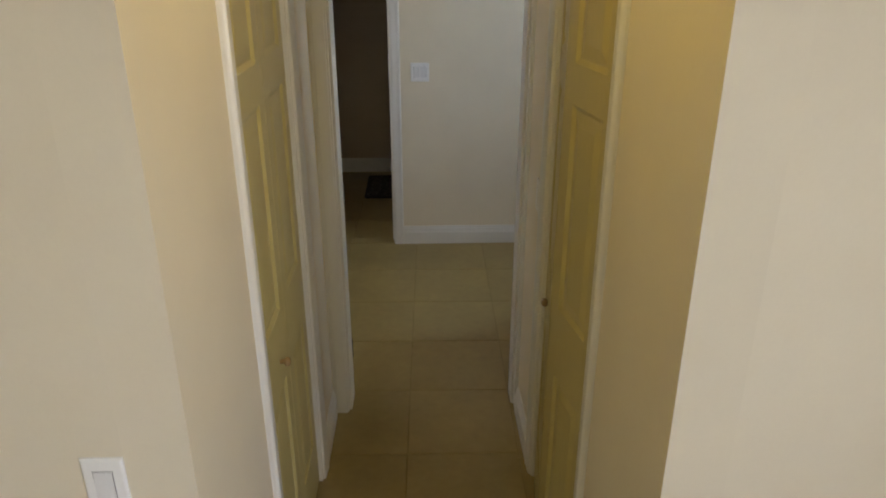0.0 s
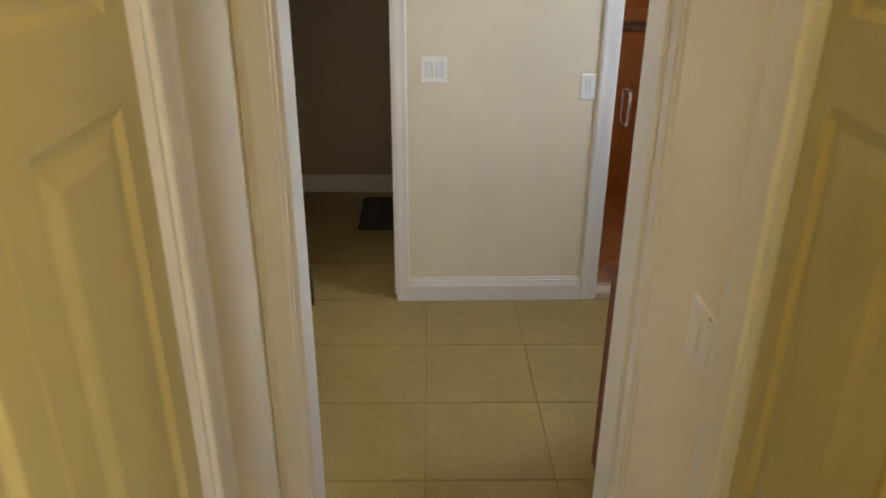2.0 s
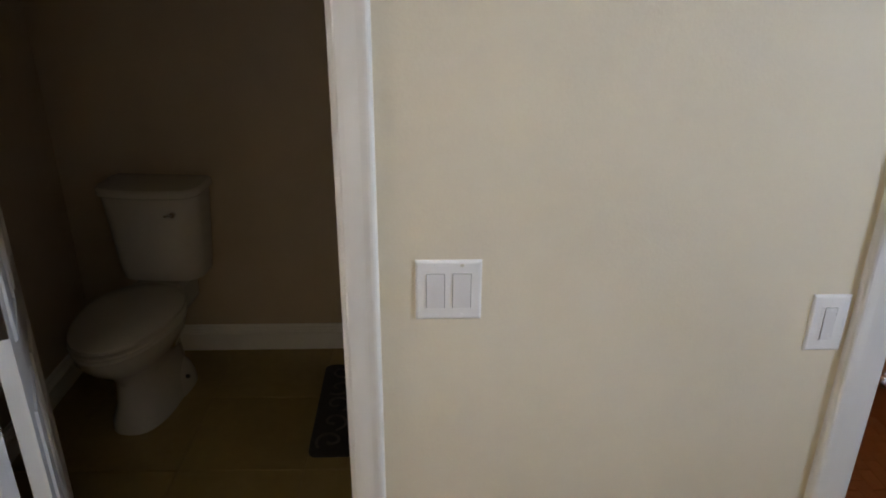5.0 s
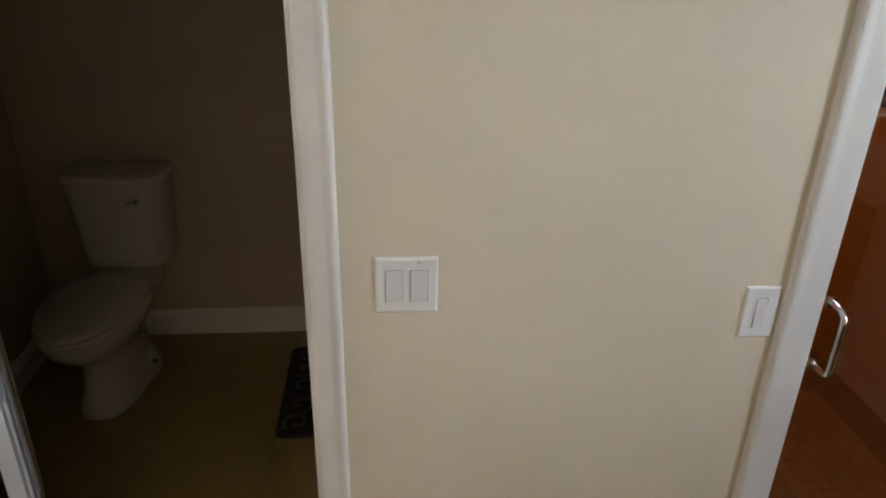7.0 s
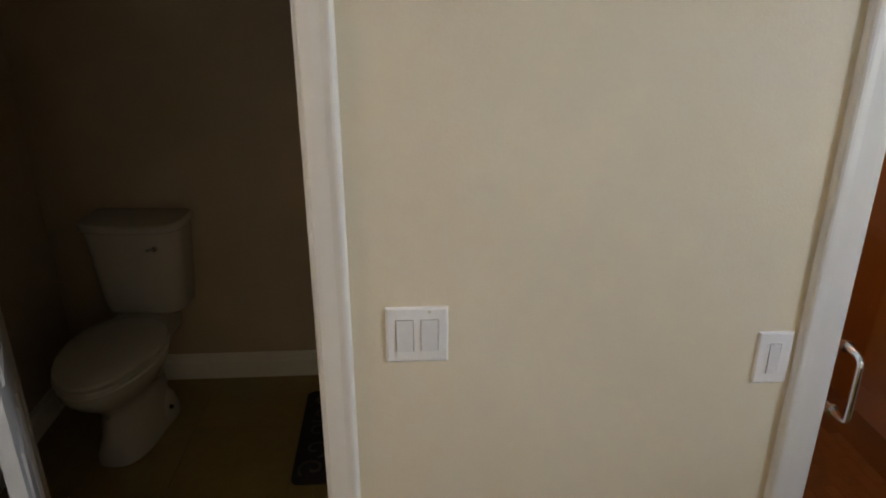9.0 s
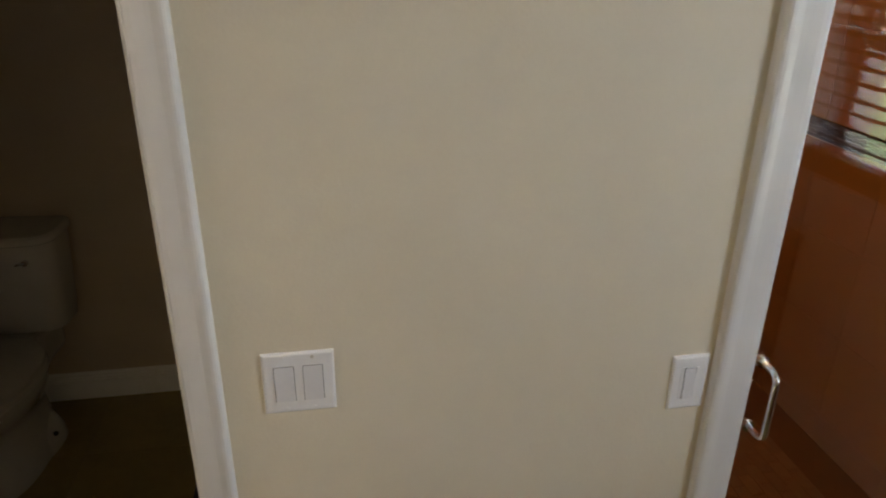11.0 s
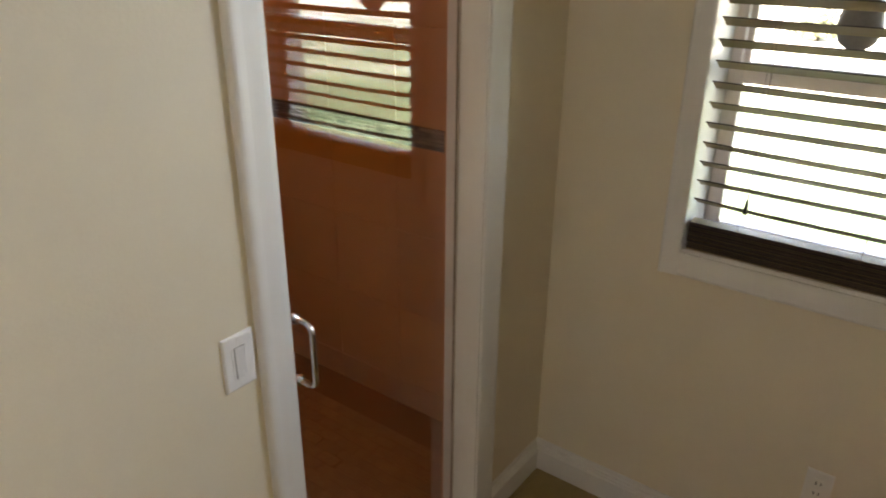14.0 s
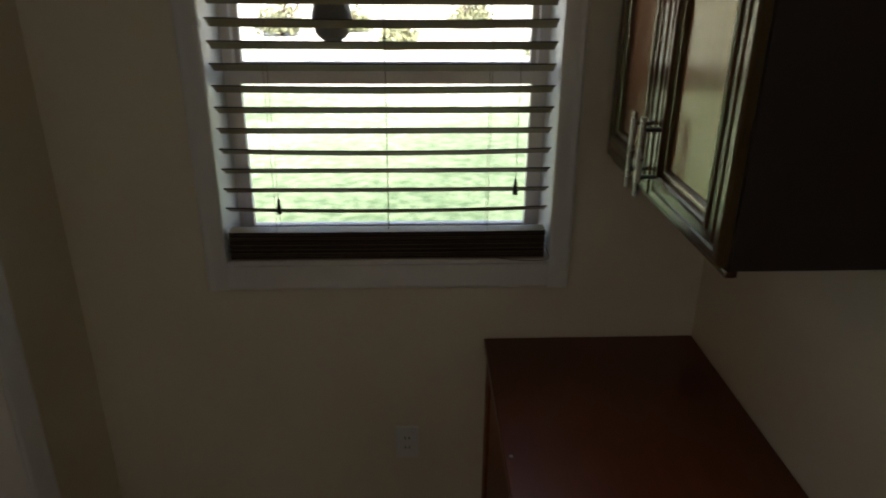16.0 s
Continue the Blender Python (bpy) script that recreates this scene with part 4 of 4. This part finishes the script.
def rbox(cx, w, y0, y1, r, z, n=6):
    ring = []
    for qx, qy, a0 in ((1, 1, 0), (-1, 1, 90), (-1, -1, 180), (1, -1, 270)):
        for i in range(n):
            a = radians(a0 + 90 * i / (n - 1))
            ring.append((cx + qx * (w - r) + r * math.cos(a), (y1 - r if qy > 0 else y0 + r) + r * math.sin(a), z))
    return ring


bm = bmesh.new()
loft(bm, [tank_ring(0.148, 5.405, 5.560, 0.015, 0.06, 0.432), tank_ring(0.168, 5.395, 5.562, 0.018, 0.06, 0.440), tank_ring(0.176, 5.388, 5.564, 0.020, 0.06, 0.50), tank_ring(0.186, 5.382, 5.566, 0.022, 0.06, 0.65),
          tank_ring(0.196, 5.376, 5.568, 0.024, 0.055, 0.796)])
tank = part("tank", bm, PORCELAIN, toilet, smooth=True)
part("neck", boxes((TX - 0.10, TX + 0.10, 5.36, 5.545, 0.30, 0.431), bevel=0.02), PORCELAIN, toilet)
bm = bmesh.new()
loft(bm, [tank_ring(0.200, 5.370, 5.570, 0.024, 0.055, 0.797), tank_ring(0.207, 5.363, 5.572, 0.025, 0.06, 0.804), tank_ring(0.207, 5.363, 5.572, 0.025, 0.06, 0.824), tank_ring(0.200, 5.370, 5.568, 0.024, 0.058, 0.833), tank_ring(0.17, 5.40, 5.55, 0.02, 0.05, 0.836)])
part("tank_lid", bm, PORCELAIN, toilet, smooth=True)
bm = bmesh.new()
rod(bm, (TX + 0.110, 5.372, 0.735), (TX + 0.110, 5.350, 0.735), 0.011)
tube(bm, [(TX + 0.110, 5.352, 0.735), (TX + 0.095, 5.348, 0.734), (TX + 0.080, 5.346, 0.731)], 0.005, 8)
part("flush_lever", bm, CHROME, toilet, "small chrome flush lever", smooth=True)

# ---- rug ----
rug = thing("bath_rug", "dark rug with grey scroll pattern on tiled floor", "rug")
bm = bmesh.new()
rx0, rx1, ry0, ry1 = -0.442, 0.12, 4.81, 5.41
loft(bm, [rbox((rx0 + rx1) / 2, (rx1 - rx0) / 2, ry0, ry1, 0.03, 0.0005), rbox((rx0 + rx1) / 2, (rx1 - rx0) / 2, ry0, ry1, 0.03, 0.010), rbox((rx0 + rx1) / 2, (rx1 - rx0) / 2 - 0.006, ry0 + 0.006, ry1 - 0.006, 0.03, 0.016)])
part("backing", bm, RUGD, rug, smooth=True)
rr = random.Random(5)
cells = [(rx0 + 0.075 + 0.125 * i, ry0 + 0.075 + 0.115 * j) for i in range(4) for j in range(5)]
for cx, cy in cells:
    turn0, hand = rr.uniform(0, 6.28), rr.choice((-1, 1))
    pts = []
    for i in range(22):
        a = turn0 + hand * i * 0.30
        rad = 0.012 + 0.0021 * i
        pts.append((cx + rad * math.cos(a), cy + rad * math.sin(a), 0.0155))
    part("scroll", tube(bmesh.new(), pts, 0.006, 6), RUGL, rug, smooth=True)

# ---- shrubs beyond the lawn ----
def shrub(m, r, seed, label):
    g = random.Random(seed)
    ob = thing("shrub", label, "shrub", m, group="shrubs beyond the lawn")
    bm = bmesh.new()
    for i in range(7):
        a = g.uniform(0, 6.28)
        tip = Vector((math.cos(a) * r * 0.6, math.sin(a) * r * 0.6, g.uniform(0.6, 1.2) * r))
        rod(bm, (0, 0, 0), tip, 0.04, seg=6, r2=0.012)
    part("trunk", bm, BARK, ob)
    bm = bmesh.new()
    for i in range(900):
        d = Vector((g.gauss(0, 1), g.gauss(0, 1), g.gauss(0, 0.8))).normalized() * r * 0.8 * g.uniform(0.35, 1.0) * (0.8 + 0.3 * math.sin(g.uniform(0, 6)))
        c = Vector((d.x, d.y, abs(d.z) * 1.1 + 0.12 * r))
        s = g.uniform(0.05, 0.11)
        q = Euler((g.uniform(0, 6), g.uniform(0, 6), g.uniform(0, 6))).to_matrix()
        vs = [bm.verts.new(c + q @ Vector(p)) for p in ((-s, 0, 0), (0, -s * 0.5, 0.02), (s, 0, 0), (0, s * 0.5, 0.02))]
        bm.faces.new(vs)
    part("crown", bm, LEAF, ob)
    return ob


for i, (x, y, r) in enumerate(((17, 9.5, 0.7), (19, 6.2, 0.9), (16.5, 3.2, 0.6), (21, 1.2, 0.9), (18, -1.5, 0.7), (22, 11.5, 1.1), (24, -4.5, 1.2), (20, 4.4, 0.6), (15.5, 0.2, 0.4))):
    shrub(Matrix.Translation((x, y, -0.3)), r, 40 + i, "leafy green shrub at the far lawn edge")

# ---- tiles, last ----
floor = structure("floor", boxes((-2.7, RIGHT, -3.3, 3.985, -0.12, -0.003), (-1.62, 0.20, 3.985, BACK, -0.12, -0.003), (0.655, RIGHT, 3.985, SBACK + 0.1, -0.12, -0.004)), GROUT,
                  "square beige ceramic floor tiles with dark grout", "tiled floor")
TS = 0.440
turn = radians(-1.0)
ct, stn = math.cos(turn), math.sin(turn)


def clipped(poly, lim):
    """A convex outline cut to the rectangle lim."""
    for axis, value, keep in ((0, lim[0], 1), (0, lim[1], -1), (1, lim[2], 1), (1, lim[3], -1)):
        res = []
        for i in range(len(poly)):
            a, b = poly[i - 1], poly[i]
            da, db = keep * (a[axis] - value), keep * (b[axis] - value)
            if (da >= 0) != (db >= 0):
                f = da / (da - db)
                res.append((a[0] + f * (b[0] - a[0]), a[1] + f * (b[1] - a[1])))
            if db >= 0:
                res.append(b)
        poly = res
        if len(poly) < 3:
            return []
    return poly


def floor_tile(poly):
    bm = bmesh.new()
    c = Vector((sum(p[0] for p in poly) / len(poly), sum(p[1] for p in poly) / len(poly), 0))
    def inset(d, z):
        return [Vector((p[0], p[1], z)) + (Vector((c.x - p[0], c.y - p[1], 0)).normalized() * d) for p in poly]
    loft(bm, [inset(0, -0.004), inset(0, -0.0012), inset(0.0018, 0.0)], close_start=False)
    return bm


for lim in ((-2.6, RIGHT, -3.18, 3.985), (-1.50, 0.20, 3.985, BACK)):
    for i in range(-6, 6):
        for j in range(-13, 9):
            g = 0.0016
            sq = [(i * TS + g, j * TS + g), ((i + 1) * TS - g, j * TS + g), ((i + 1) * TS - g, (j + 1) * TS - g), (i * TS + g, (j + 1) * TS - g)]
            poly = [(-0.052 + x * ct - y * stn, 2.10 + x * stn + y * ct) for x, y in sq]
            poly = clipped(poly, lim)
            area = 0.5 * abs(sum(poly[k - 1][0] * poly[k][1] - poly[k][0] * poly[k - 1][1] for k in range(len(poly)))) if poly else 0
            if area > 0.004:
                part("tile", floor_tile(poly), FLOOR, floor)

# shower wall tiles: equal rows under and above the mosaic band
ROWS = [(0.125, 0.458), (0.458, 0.791), (0.791, 1.124), (1.200, 1.533), (1.533, 1.866), (1.866, 2.199), (0.0, 0.125), (2.199, CEILING)]
tw = 0.333
for z0, z1 in ROWS:
    x = RIGHT - 0.018
    while x > 0.71:
        a = max(x - tw, 0.702)
        part("tile", boxes((a + 0.001, x - 0.001, SBACK, SBACK + 0.0075, z0 + 0.001, z1 - 0.001), bevel=0.0009), SHOWER, shower_back)
        x -= tw
    y = SBACK - 0.001
    while y > 4.0:
        a = max(y - tw, 3.987)
        part("tile", boxes((RIGHT - 0.020, RIGHT - 0.0125, a + 0.001, y - 0.001, z0 + 0.001, z1 - 0.001), bevel=0.0009), SHOWER, shower_right)
        y -= tw
mg = random.Random(11)
for row in range(5):
    z0 = 1.1255 + row * 0.0148
    x = RIGHT - 0.022
    while x > 0.72:
        w = mg.choice((0.05, 0.10, 0.15, 0.20))
        a = max(x - w, 0.702)
        part("mosaic_strip", boxes((a + 0.0008, x - 0.0008, SBACK - 0.0015 + mg.uniform(0, 0.0012), SBACK + 0.0075, z0, z0 + 0.0133)), BANDM, shower_back)
        x -= w
    y = SBACK - 0.004
    while y > 4.0:
        w = mg.choice((0.05, 0.10, 0.15, 0.20))
        a = max(y - w, 3.99)
        part("mosaic_strip", boxes((RIGHT - 0.0125, RIGHT - 0.0212 - mg.uniform(0, 0.0012), a + 0.0008, y - 0.0008, z0, z0 + 0.0133)), BANDM, shower_right)
        y -= w
shower_floor = structure("shower_floor", boxes((0.70, RIGHT - 0.021, 3.982, SBACK - 0.003, -0.0035, 0.0068)), SFGROUT, "reddish brown mosaic shower floor", "tiled floor")
pm = mesh_of("mosaic_piece", boxes((-0.0235, 0.0235, -0.0485, 0.0485, 0.0, 0.0045), bevel=0.0012), PEBBLE)
n = 0
for i in range(24):
    for j in range(15):
        x = 0.726 + i * 0.05
        y = 4.035 + j * 0.10 + (0.05 if i % 2 else 0.0)
        if x < RIGHT - 0.046 and y < SBACK - 0.055 and n < 300:
            p = new("mosaic_piece", pm)
            p.parent = shower_floor
            p.matrix_world = pose(x, y, 0.004 + mg.uniform(-0.0012, 0.0004), mg.uniform(-1, 1), mg.uniform(-1, 1), mg.uniform(-1.5, 1.5))
            n += 1
